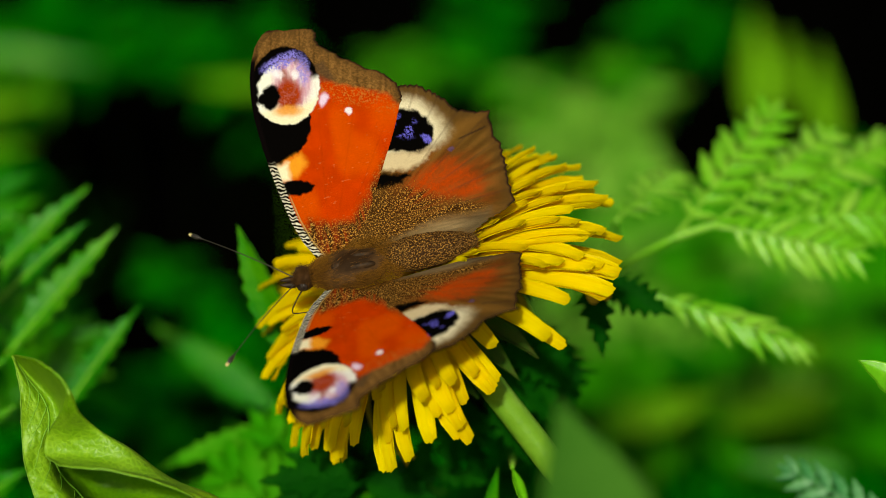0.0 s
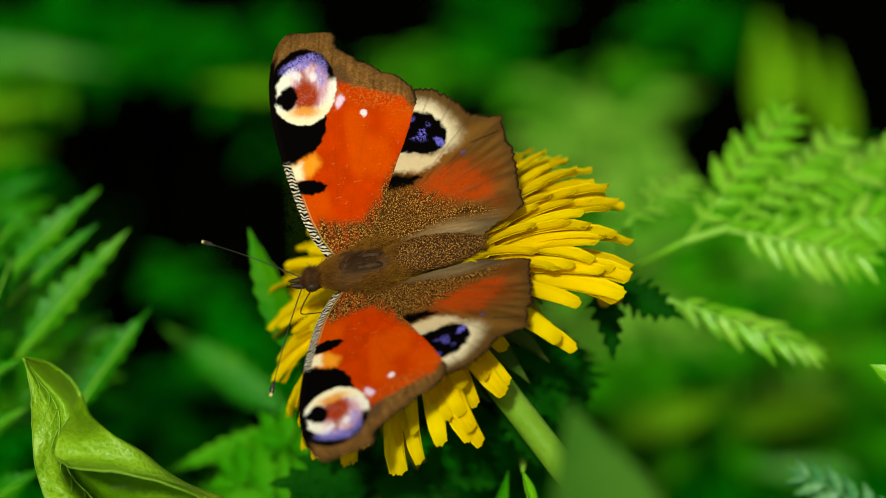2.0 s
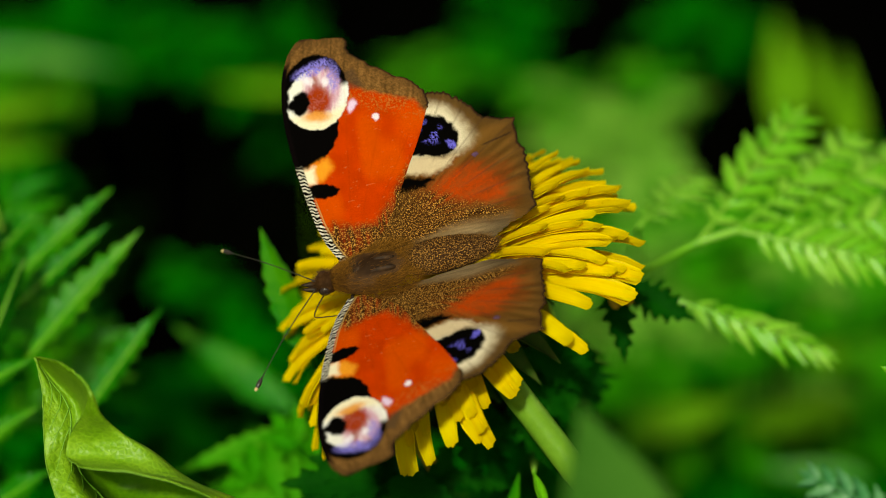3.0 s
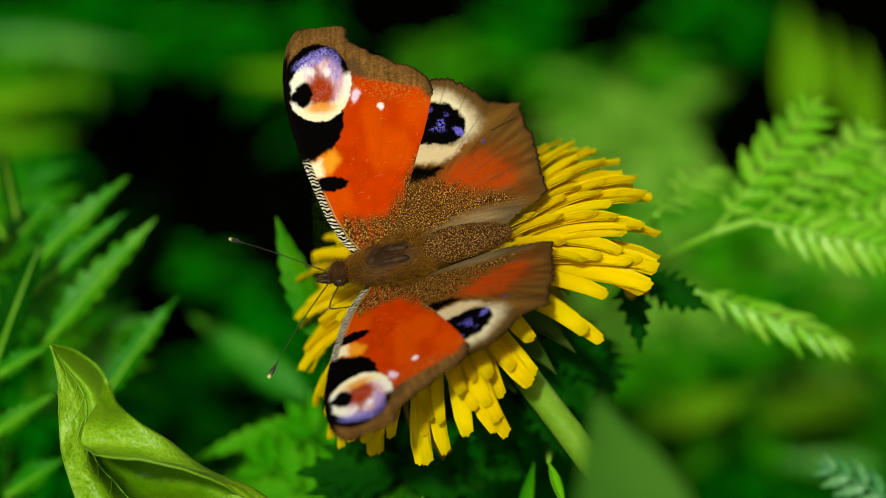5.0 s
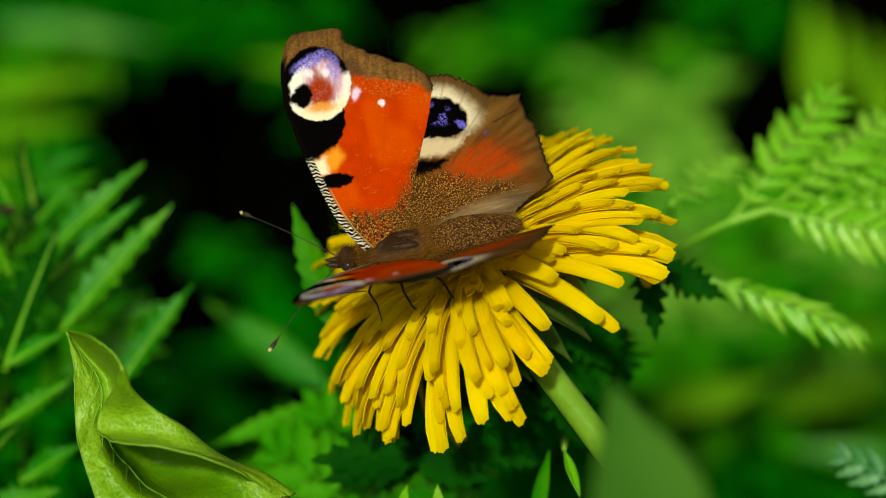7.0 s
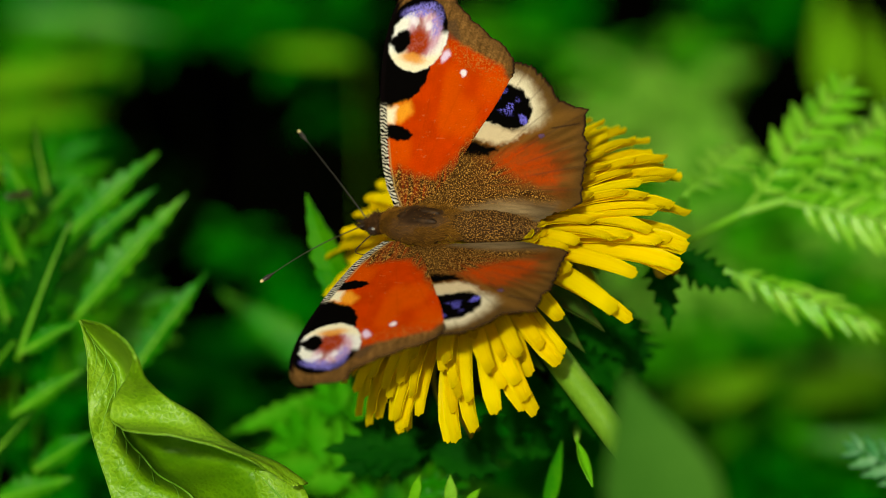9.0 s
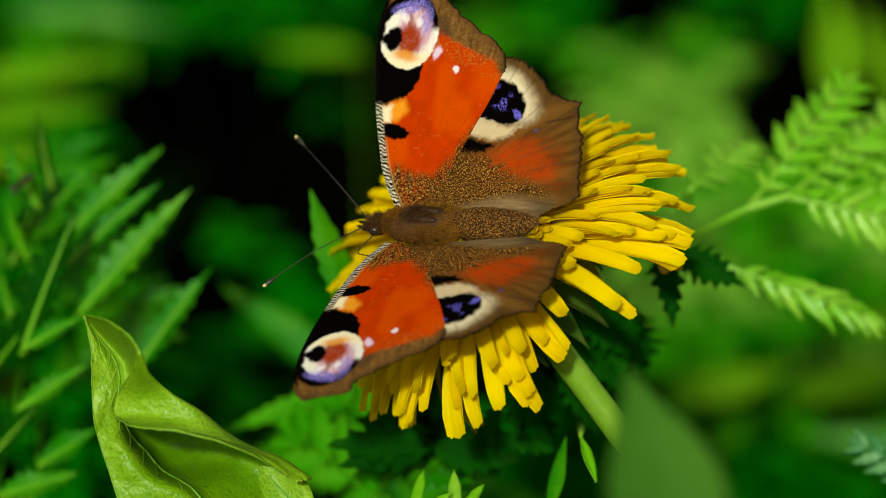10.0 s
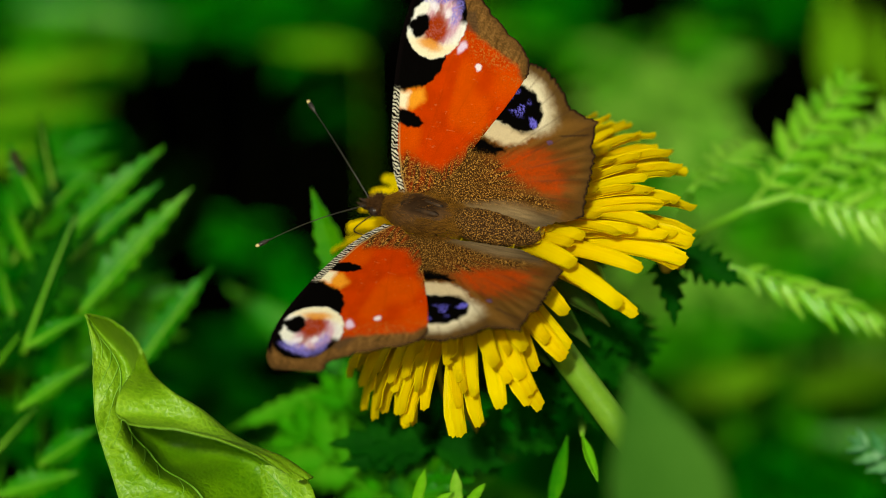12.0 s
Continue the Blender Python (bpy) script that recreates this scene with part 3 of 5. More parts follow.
    col = lay(col, CREAM, inside(nx, ny, [(16.6, 12.4), (16.6, 14.3), (14.6, 14.5), (13.3, 14.7), (13.4, 12.4)], 0.5))
    col = lay(col, BLACK, inside(nx, ny, [(16.0, 12.2), (13.2, 12.35), (11.4, 11.9), (10.3, 11.1), (11.0, 10.4), (12.8, 10.2), (14.5, 10.6), (16.0, 11.0)], 0.16))
    # two pale dots
    col = lay(col, LILAC, 1 - step(0.6, 1.25, ell(nx, ny, 7.0, 21.9, 0.62, 0.95, 30)))
    col = lay(col, (0.80, 0.66, 0.72), 1 - step(0.6, 1.2, ell(nx, ny, 4.1, 19.8, 0.50, 0.55)))
    # zebra stripes along the front edge
    fx = np.interp(y, FRONT_Y, FRONT_X)
    dist = fx - x
    band = (1 - step(0.90, 1.15, dist)) * (1 - step(14.4, 15.4, y))
    wob = y * 2.0 + 0.55 * dist + 0.9 * vnoise(x * 2.2 + 3, y * 1.7)
    zebra = (0.55 + 0.45 * vnoise(x * 4, y * 3)) * step(0.46, 0.66, np.abs((wob % 1.0) * 2 - 1))
    col = lay(col, BLACK, band)
    col = lay(col, (0.74, 0.66, 0.52), band * zebra)
    col = lay(col, (0.003, 0.002, 0.002), (1 - step(0.50, 0.80, dist)) * step(14.5, 16, y) * (1 - 0.7 * step(28.5, 30, y)))
    col = lay(col, (0.42, 0.27, 0.09), 0.75 * (1 - step(0.05, 0.14, np.abs(dist - 1.25))) * (1 - step(9.5, 11.0, y)))
    # veins
    for x0, y0, x1, y1 in ((10.0, 3, 7.0, 30), (9.0, 4, 2.0, 24), (8.0, 4, -2.0, 20)):
        t = (y - y0) / (y1 - y0)
        d = np.abs(x - x0 - (x1 - x0) * t)
        col = lay(col, (0.22, 0.03, 0.008), 0.14 * (1 - step(0.05, 0.16, d)) * step(0.05, 0.2, t) * (1 - step(0.75, 0.85, t)))
    return col, dust * (1 - band)


HIND_EDGE = [(8.6, 2.2), (9.2, 6.0), (7.4, 12.0), (4.4, 17.6), (0.6, 21.0), (-3.0, 21.9), (-4.5, 21.6), (-6.0, 20.9), (-7.9, 19.2), (-9.4, 17.4), (-11.0, 16.7), (-13.7, 16.0), (-13.7, 14.6), (-14.0, 13.0), (-14.4, 11.0), (-14.7, 8.6), (-14.5, 6.6), (-14.6, 4.4), (-13.8, 3.0), (-12.0, 2.6), (-10.0, 1.8), (-8.3, 0.8), (-6.4, 0.1), (-3.7, 0.2), (-0.8, 0.5), (3.4, 0.6), (7.0, 1.0)]


def hind_pattern(x, y):
    nx = x + 0.36 * (vnoise(x * 2.3 + 5, y * 2.3 + 50) - 0.5) + 0.12 * (vnoise(x * 9, y * 9) - 0.5)
    ny = y + 0.36 * (vnoise(x * 2.4 + 25, y * 2.4) - 0.5) + 0.12 * (vnoise(x * 8 + 7, y * 8) - 0.5)
    rad = np.arctan2(y - 4, -(x - 4))
    col = np.zeros(x.shape + (3,)) + np.array((0.122, 0.056, 0.012))
    col *= (0.55 + 0.75 * vnoise(rad * 26, np.hypot(x, y) * 0.3))[..., None]
    # tawny outer border
    col = lay(col, (0.125, 0.068, 0.020), 0.65 * step(15.0, 19.0, y - 0.25 * x - 2.5))
    # red flush, wider outwards
    m = inside(nx, ny, [(-1.6, 8.5), (-3.0, 9.5), (-5.1, 10.4), (-7.4, 10.7), (-9.3, 9.5), (-10.9, 7.8), (-10.8, 6.2), (-8.2, 5.7), (-5.0, 6.2), (-1.7, 6.2)], 1.2)
    m *= 0.55 + 0.75 * vnoise(rad * 30, np.hypot(x, y) * 0.35)
    wide = inside(nx, ny, [(1.0, 8.8), (-3.0, 11.0), (-7.4, 12.2), (-11.5, 10.0), (-12.6, 7.0), (-11.5, 4.6), (-6.0, 4.4), (1.0, 4.6)], 2.2)
    col = lay(col, (0.30, 0.040, 0.004), np.clip(wide * (0.05 + 0.6 * vnoise(rad * 44 + 9, np.hypot(x, y) * 0.45)), 0, 0.8))
    col = lay(col, (0.40, 0.040, 0.003), np.clip(m, 0, 1) * (0.6 + 0.3 * specks(x, y, 5, 0.42)))
    # cream cloud, fading outwards, cut off by a vein
    pale = inside(nx, ny, [(2, 20.6), (-3.0, 20.0), (-4.8, 19.5), (-6.6, 17.9), (-8.0, 16.3), (-8.6, 14.9), (-7.8, 13.9), (-6.2, 13.2), (2, 13)], 1.1)
    fade = step(-8.8, -5.6, nx + 0.25 * (16 - ny))
    col = lay(col, (0.26, 0.18, 0.09), pale)
    col = lay(col, (0.68, 0.57, 0.40), pale * fade)
    col = lay(col, (0.58, 0.44, 0.27), inside(nx, ny, [(4, 13.6), (0.3, 13.2), (-2.2, 12.9), (-3.9, 12.5), (-5.8, 12.7), (-4.1, 11.2), (-1.8, 10.7), (0.4, 11.0), (4, 11.8)], 0.45))
    # blue-black eyespot
    eye = inside(nx, ny, [(1.5, 14.2), (0.6, 17.5), (-2.5, 18.6), (-3.4, 18.5), (-4.5, 18.1), (-5.6, 16.9), (-6.2, 15.5), (-6.2, 14.2), (-5.5, 13.3), (-3.9, 12.7), (-2.2, 13.1), (-0.4, 13.5)], 0.2)
    col = lay(col, BLACK, eye)
    blue = specks(x, y, 7.0, 0.46) * step(0.36, 0.60, vnoise(x * 0.95 + 2, y * 0.95 + 5)) * (1 - step(0.7, 1.2, ell(nx, ny, -2.6, 16.3, 2.2, 1.5, 30)))
    blue = np.maximum(blue, (1 - step(0.7, 1.2, ell(nx, ny, -5.2, 14.1, 0.42, 0.95, -35))) * (0.4 + 0.6 * specks(x, y, 6, 0.4)))
    col = lay(col, (0.13, 0.11, 0.60), blue * eye)
    # dark base bar
    col = lay(col, BLACK, inside(nx, ny, [(6, 10.6), (2.4, 10.6), (1.2, 10.8), (-0.5, 10.3), (-1.8, 10.3), (-2.2, 9.8), (-1.1, 9.2), (1.2, 8.7), (6, 9)], 0.3))
    # wing base, dusted gold on brown
    base = inside(nx, ny, [(12, 0), (12, 9), (4, 9.2), (1.6, 8.7), (-0.9, 8.6), (-3.6, 7.4), (-6.4, 5.8), (-9.5, 4.6), (-11, 3.8), (-6, 3.4), (-1.5, 2.6), (3, 1.5)], 1.0)
    base = np.clip(base * (0.75 + 0.9 * (vnoise(rad * 34 + 3, np.hypot(x, y) * 0.5) - 0.4)), 0, 1)
    col = lay(col, (0.036, 0.013, 0.003), base)
    dust = base * 0.95
    # pale silky inner fold
    fold = inside(nx, ny, [(3, 1.5), (-1.5, 2.7), (-5, 3.3), (-8, 3.2), (-11.5, 3.3), (-10, 0), (-5, -2), (3, -2)], 1.0)
    silk = (0.7 + 0.5 * vnoise(x * 0.6 + y * 0.5, y * 5)) * (0.65 + 0.6 * step(-9.5, -5.5, x))
    col = col * (1 - fold[..., None]) + np.array((0.19, 0.125, 0.062)) * silk[..., None] * fold[..., None]
    # dark crease and dot, veins
    t = np.clip((-9.0 - x) / 4.2, 0, 1)
    d = np.abs(y - 13.2 - 1.0 * t)
    col = lay(col, (0.02, 0.012, 0.008), (1 - step(0.05, 0.16, d)) * step(-13.3, -12.9, x) * (1 - step(-9.6, -9.0, x)) * 0.85)
    col = lay(col, (0.10, 0.05, 0.10), 1 - step(0.7, 1.2, ell(nx, ny, -8.0, 12.2, 0.35, 0.28)))
    ds = np.abs(((rad * 6.0) % 1.0) - 0.5) / 6.0 * np.hypot(x - 4, y - 4)
    col = lay(col, (0.06, 0.03, 0.015), 0.35 * (1 - eye) * (1 - step(0.05, 0.18, ds)) * step(9, 13, np.hypot(x - 4, y - 4)))
    return col, dust * (1 - fold)


def darken_rim(col, d):
    return lay(lay(col, (0.06, 0.03, 0.01), 0.55 * (1 - step(0.2, 1.9, d))), (0.016, 0.009, 0.006), 0.9 * (1 - step(0.10, 0.48, d)))


def wing_sheet(name, X, Y, Z, col, side, parent, label):
    P = np.stack([X, Y * side, Z], -1) * 0.001
    if (side > 0) != (name == "hindwing"):
        P, col = P[::-1], col[::-1]
    V, F = shell(P, 0.00006)
    under = np.zeros(col.shape) + np.array((0.010, 0.006, 0.004, 1))
    under[:, :2], under[:, -2:] = col[:, :2], col[:, -2:]
    under = under.reshape(-1, 4)
    return mesh_part(name, V, F, M_WING, parent, label, np.concatenate([col.reshape(-1, 4), under]))


def camber(x, y):
    return 0.030 * y * (1 - y / 34) - 0.004 * (x - 6) ** 2 * (y / 30) + 0.10 * (vnoise(x * 0.7, y * 0.18 + 3) - 0.5) * np.minimum(1, y / 6)


def build_forewing(side, parent):
    nu, nv = 380, 230
    yy = np.linspace(1.2, 31.9, nu)
    rear = np.interp(yy, REAR_Y, REAR_X)
    front = np.interp(yy, FRONT_Y, FRONT_X)
    k = np.ones(5) / 5
    rear = np.convolve(np.pad(rear, 2, "edge"), k, "valid")
    front = np.convolve(np.pad(front, 2, "edge"), k, "valid")
    rear = rear + (0.90 * (vnoise(yy * 1.0, yy * 0 + 2.5) - 0.5) + 0.60 * (vnoise(yy * 3.6, yy * 0 + 8.5) - 0.5)) * step(17, 21, yy)
    s = np.linspace(0, 1, nv)
    X = rear[:, None] + (front - rear)[:, None] * s[None]
    # the tip is blunt: its end runs a little oblique
    Y = yy[:, None] + (0.14 * (X - 9.5) + 0.22 * (vnoise(X * 1.5, X * 0 + 4) - 0.5) + 0.15 * (vnoise(X * 4.5, X * 0 + 7) - 0.5)) * step(28.5, 31.9, yy)[:, None]
    col, dust = fore_pattern(X, Y)
    d = np.minimum((X - rear[:, None]) + 10 * (1 - step(17, 20, Y)), 32.4 - Y)
    col = darken_rim(col, np.maximum(d, 0))
    return wing_sheet("forewing", X, Y, camber(X, Y), np.dstack([col, 1 - dust]), side, parent, "brick-red forewing with a large eyespot")


def build_hindwing(side, parent):
    nu, nv = 150, 360
    E = np.array(HIND_EDGE)
    E = np.vstack([E, E[:1]])
    L = np.r_[0, np.cumsum(np.hypot(*np.diff(E, axis=0).T))]
    q = np.linspace(0, L[-1], nv)
    ex, ey = np.interp(q, L, E[:, 0]), np.interp(q, L, E[:, 1])
    k = np.array([1, 2, 3, 2, 1]) / 9
    sm = lambda v: np.convolve(np.pad(v[:-1], 2, "wrap"), k, "valid")
    ex, ey = sm(ex), sm(ey)
    ex, ey = np.r_[ex, ex[:1]], np.r_[ey, ey[:1]]
    cx, cy = -2.5, 9.0
    wav = 1 + (0.05 * (vnoise(q * 0.8, q * 0 + 1.5) - 0.5) + 0.05 * (vnoise(q * 3.4, q * 0 + 6.5) - 0.5))
    wav[-1] = wav[0]
    s = np.linspace(0.004, 1, nu)[:, None]
    X, Y = cx + (ex - cx) * wav * s, cy + (ey - cy) * wav * s
    col, dust = hind_pattern(X, Y)
    d = (1 - s) * np.hypot(ex - cx, ey - cy)[None] + 5 * step(-3, 1, X) + 5 * (1 - step(1.5, 3.5, Y))
    col = darken_rim(col, d)
    # the inner edge curls down along the abdomen
    Z = camber(X, Y) - 0.08 - 0.22 * np.clip(3.4 - Y, 0, 9) ** 1.3
    return wing_sheet("hindwing", X, Y, Z, np.dstack([col, 1 - dust]), side, parent, "brown and red hindwing with a blue-black eyespot")


def ellipsoid(cx, cy, cz, rx, ry, rz, nu=28, nv=28, taper=0.0, wobble=0.0):
    th = np.linspace(0.02, np.pi - 0.02, nu)[:, None]
    ph = np.linspace(0, 2 * np.pi, nv, endpoint=False)[None]
    w = 1 + wobble * (vnoise(th * 5 + 0 * ph, ph * 4 + 0 * th) - 0.5)
    x = np.cos(th) + 0 * ph
    f = 1 + taper * x
    P = np.stack([cx + rx * x, cy + ry * np.sin(th) * np.cos(ph) * f * w, cz + rz * np.sin(th) * np.sin(ph) * f * w], -1)
    F = grid_faces(nu, nv, True).tolist()
    F.append(list(range(nv)))
    F.append(list(range((nu - 1) * nv, nu * nv))[::-1])
    return P.reshape(-1, 3), F


def hairs(n, spots, length, width, seed, lean, bald=False):
    """Fine hairs as slim three-sided spikes, on ellipsoids given in mm."""
    rs = np.random.default_rng(seed)
    V, F = [], []
    for k in range(n):
        cx, cy, cz, rx, ry, rz = spots[k % len(spots)]
        d = rs.normal(size=3)
        d[2] = abs(d[2]) * 1.1
        d /= np.linalg.norm(d)
        root = np.array((cx, cy, cz)) + d * (rx, ry, rz) * 0.96
        if bald and abs(root[1] + 0.5) < 1.7 and 4.6 < root[0] < 10.6 and root[2] > 1.3 and rs.random() < 0.93:
            root = np.array((cx, cy, cz)) + d * (rx, ry * 1.05, -rz) * 0.9
        way = d + np.array(lean) + rs.normal(size=3) * 0.25
        way /= np.linalg.norm(way)
        a = np.cross(way, (0.3, 0.5, 0.81))
        a /= np.linalg.norm(a)
        b = np.cross(way, a)
        w = width * rs.uniform(0.6, 1.2)
        tip = root + way * length * rs.uniform(0.5, 1.2) + np.array((-0.25, 0, -0.1)) * length * rs.random()
        i = len(V)
        V += [root + a * w, root - 0.5 * a * w + 0.87 * b * w, root - 0.5 * a * w - 0.87 * b * w, tip]
        F += [(i, i + 1, i + 3), (i + 1, i + 2, i + 3), (i + 2, i, i + 3)]
    return np.array(V), F


def build_butterfly():
    f = thing("butterfly", "peacock-patterned butterfly with red wings and eyespots, resting on the dandelion", "butterfly")
    wings = {}
    for side in (1, -1):
        wings[side] = (build_forewing(side, f), build_hindwing(side, f))
    # trunk
    V, F = ellipsoid(8.2, -0.5, 0.8, 5.2, 2.9, 2.3, wobble=0.12)
    c = np.array((0.075, 0.036, 0.014)) * (0.6 + 0.9 * vnoise(V[:, 0] * 1.4, V[:, 1] * 1.4))[:, None]
    c = lay(c, (0.016, 0.007, 0.003), (1 - step(0.7, 1.2, ell(V[:, 0], V[:, 1], 7.6, -0.5, 2.8, 1.7))) * step(1.4, 2.2, V[:, 2]) * 0.85)
    mesh_part("thorax", V * 0.001, F, M_FUR, f, "dark brown furry thorax", c)
    for cx, cy, rx, ry in ((9.3, -0.5, 1.5, 1.25), (6.6, -1.25, 2.0, 0.62), (6.6, 0.25, 2.0, 0.62)):
        V, F = ellipsoid(cx, cy, 2.35, rx, ry, 0.72, 20, 20, wobble=0.25)
        mesh_part("scutum", V * 0.001, F, M_SCUTE, f, "dark brown glossy back plate")
    V, F = ellipsoid(-2.2, -1.3, 0.1, 6.8, 2.5, 2.0, 120, 100, 0.18, 0.05)
    V[:, 2] += 0.05 * np.sin(V[:, 0] * 4.2)
    c = np.zeros((len(V), 3)) + np.array((0.030, 0.011, 0.003))
    c = np.c_[c, np.full(len(c), 0.25)]
    mesh_part("abdomen", V * 0.001, F, M_FUR, f, "brown abdomen dusted with gold scales", c)
    V, F = ellipsoid(14.2, -0.5, 0.7, 1.7, 1.5, 1.35)
    c = np.array((0.045, 0.019, 0.006)) * (0.5 + vnoise(V[:, 0] * 2, V[:, 1] * 2))[:, None]
    head = mesh_part("head", V * 0.001, F, M_FUR, f, "", c)
    for side in (-1, 1):
        V, F = ellipsoid(14.6, -0.5 + 1.15 * side, 0.7, 0.85, 0.6, 0.85, 14, 16)
        mesh_part("eye", V * 0.001, F, M_EYE, head, "dark glossy compound eye")
        pts = bend((15.3, -0.5 + 0.45 * side, 0.3), (17.6, -0.5 + 0.35 * side, 0.9), (0, 0, -0.15), 8)
        mesh_part("palp", *tube(pts * 0.001, np.array([0.25, 0.42, 0.46, 0.44, 0.38, 0.30, 0.2, 0.08]) * 0.001, 8), M_CHITIN, head)
    V, F = hairs(8200, [(8.2, -0.5, 0.8, 5.2, 2.9, 2.3), (11.6, -0.5, 0.8, 2.4, 2.1, 2.0), (6, -2.6, 0.9, 4.0, 2.0, 1.4), (6, 1.6, 0.9, 4.0, 2.0, 1.4)], 1.35, 0.019, 3, (-1.3, 0, 0.0), True)
    c = np.repeat(np.array((0.22, 0.095, 0.013))[None] * np.random.default_rng(5).uniform(0.35, 1.5, (len(V) // 4, 1)), 4, 0)
    tagged(mesh_part("fur", V * 0.001, F, M_FUR, f, "tawny brown hairs", c, False), kind="stuff")
    V, F = hairs(1300, [(-2.2, -1.3, 0.1, 6.8, 2.5, 2.0), (1.5, -1.3, 0.2, 3.6, 2.7, 2.0), (-5.5, -1.3, 0.1, 3.6, 2.2, 1.6)], 1.1, 0.016, 12, (-1.9, 0, -0.1))
    c = np.repeat(np.array((0.19, 0.095, 0.028))[None] * np.random.default_rng(15).uniform(0.3, 1.5, (len(V) // 4, 1)), 4, 0)
    tagged(mesh_part("down", V * 0.001, F, M_FUR, f, "soft brown hairs of the abdomen", c, False), kind="stuff")
    V, F = hairs(700, [(14.2, -0.5, 0.7, 1.7, 1.5, 1.35)], 0.9, 0.03, 8, (0.2, 0, 0.2))
    c = np.repeat(np.array((0.075, 0.034, 0.011))[None] * np.random.default_rng(6).uniform(0.3, 1.6, (len(V) // 4, 1)), 4, 0)
    tagged(mesh_part("tuft", V * 0.001, F, M_FUR, head, "", c, False), kind="stuff")
    # legs
    for side in (-1, 1):
        for hx, kx, fx, out, drop in ((11.0, 12.6, 12.0, 5.2, 6.0), (8.4, 8.0, 5.4, 6.6, 6.4), (6.0, 2.6, -0.8, 6.2, 5.6)):
            y0 = -0.5 + side * 1.2
            pts = np.array([(hx, y0, -0.6), (kx, y0 + side * out * 0.55, -1.8), (kx - 0.6, y0 + side * out * 0.75, -3.8), (fx, y0 + side * out, -drop)])
            s = np.linspace(0, 3, 19)
            q = np.stack([np.interp(s, range(4), pts[:, i]) for i in range(3)], -1)
            mesh_part("leg", *tube(q * 0.001, np.interp(s, [0, 1, 2, 3], [0.26, 0.17, 0.12, 0.07]) * 0.001, 7), M_CHITIN, f, "thin dark leg")
    q = spline([(14.6, 0.5, 0.2), (15.8, 1.8, -0.2), (16.6, 3.0, -0.5), (16.5, 3.5, -0.7), (15.2, 3.6, -0.9), (12.8, 3.6, -1.4)], 26)
    mesh_part("leg", *tube(q * 0.001, np.linspace(0.10, 0.07, 26) * 0.001, 7), M_CHITIN, f, "thin dark foreleg bent before the head")
    # antennae, each along its own x
    ants = {}
    for side in (1, -1):
        n = 30
        s = np.linspace(0, 1, n)
        pts = np.stack([s * 16.2, 0.0 * s, 0.7 * np.sin(s * np.pi)], -1)
        rad = 0.046 + 0.035 * (1 - s) + 0.30 * np.exp(-((s - 0.945) / 0.045) ** 2)
        rad[-1] = 0.12
        ants[side] = mesh_part("antenna", *tube(pts * 0.001, rad * 0.001, 8), M_HORN, f, "thin clubbed antenna with a pale tip")
        V, F = ellipsoid(16.1, 0, 0.02, 0.32, 0.24, 0.24, 8, 10)
        mesh_part("antenna_tip", V * 0.001, F, M_CLUB, ants[side], "pale tip")
    return f, wings, ants


butterfly, wings, antennae = build_butterfly()

# ---- feathery leaves beside the flower ----
UP_SUN = (-0.25, -0.55, 0.80)
RIGHT_NODE = (0.0401, 0.0388, 0.2762)
frond("fern_leaf", "pale green feathery leaf with comb-like leaflets", (0.0401, 0.0388, 0.2762), (0.0559, 0.0603, 0.2849), UP_SUN, 0.0108, 8, M_PALE, 1, 3, 52, 0.04, 0.34, ((0.0483, 0.3987, 0.0), (0.0287, 0.0419, 0.2666), (0.0342, 0.0393, 0.2718)), depth=0.30, fall=0.22)
frond("fern_leaf", "pale green feathery leaf with comb-like leaflets", (0.0462, 0.0399, 0.2778), (0.0647, 0.0602, 0.2811), UP_SUN, 0.0104, 8, M_PALE, 2, 3, 52, 0.04, 0.34, (RIGHT_NODE,), depth=0.30, fall=0.22)
frond("fern_leaf", "pale green feathery leaf with comb-like leaflets", (0.0534, 0.0441, 0.2764), (0.0752, 0.0615, 0.2792), UP_SUN, 0.0104, 9, M_PALE, 3, 3, 52, 0.04, 0.34, ((0.0462, 0.0399, 0.2778),), depth=0.30, fall=0.22)
frond("fern_leaf", "pale green feathery leaf with comb-like leaflets", (0.053, 0.0422, 0.2773), (0.0798, 0.0478, 0.2742), UP_SUN, 0.0106, 9, M_PALE, 4, 3, 52, 0.04, 0.34, ((0.0462, 0.0399, 0.2778),), depth=0.30, fall=0.22)
frond("fern_leaf", "pale green feathery leaf with comb-like leaflets", (0.0458, 0.0397, 0.2775), (0.0657, 0.0359, 0.2753), UP_SUN, 0.01, 8, M_PALE, 5, 3, 52, 0.04, 0.34, (RIGHT_NODE,), depth=0.30, fall=0.22)
frond("fern_leaf", "pale green feathery leaf with comb-like leaflets", (0.0358, 0.0323, 0.2708), (0.0578, 0.0264, 0.2657), (-0.1, -0.35, 0.9), 0.0092, 8, M_PALE, 6, 3, 40, 0.04, 0.30, ((0.0483, 0.3987, 0.0), (0.0282, 0.0456, 0.2629), (0.0318, 0.0378, 0.2679)), depth=0.30, fall=0.22)
frond("fern_leaf", "pale green feathery leaf seen out of focus", (0.0313, 0.0398, 0.2784), (0.0417, 0.0569, 0.2766), UP_SUN, 0.008, 7, M_PALE, 7, 3, 55, 0.04, 0.36, ((0.0625, 0.4159, 0),))
frond("fern_leaf", "blue-green feathery leaf tip", (0.0724, 0.0038, 0.249), (0.0551, 0.0122, 0.2541), UP_SUN, 0.0066, 7, M_BLUE, 8, 3, 50, 0.04, 0.44, ((0.1467, 0.2761, 0),), depth=0.35)

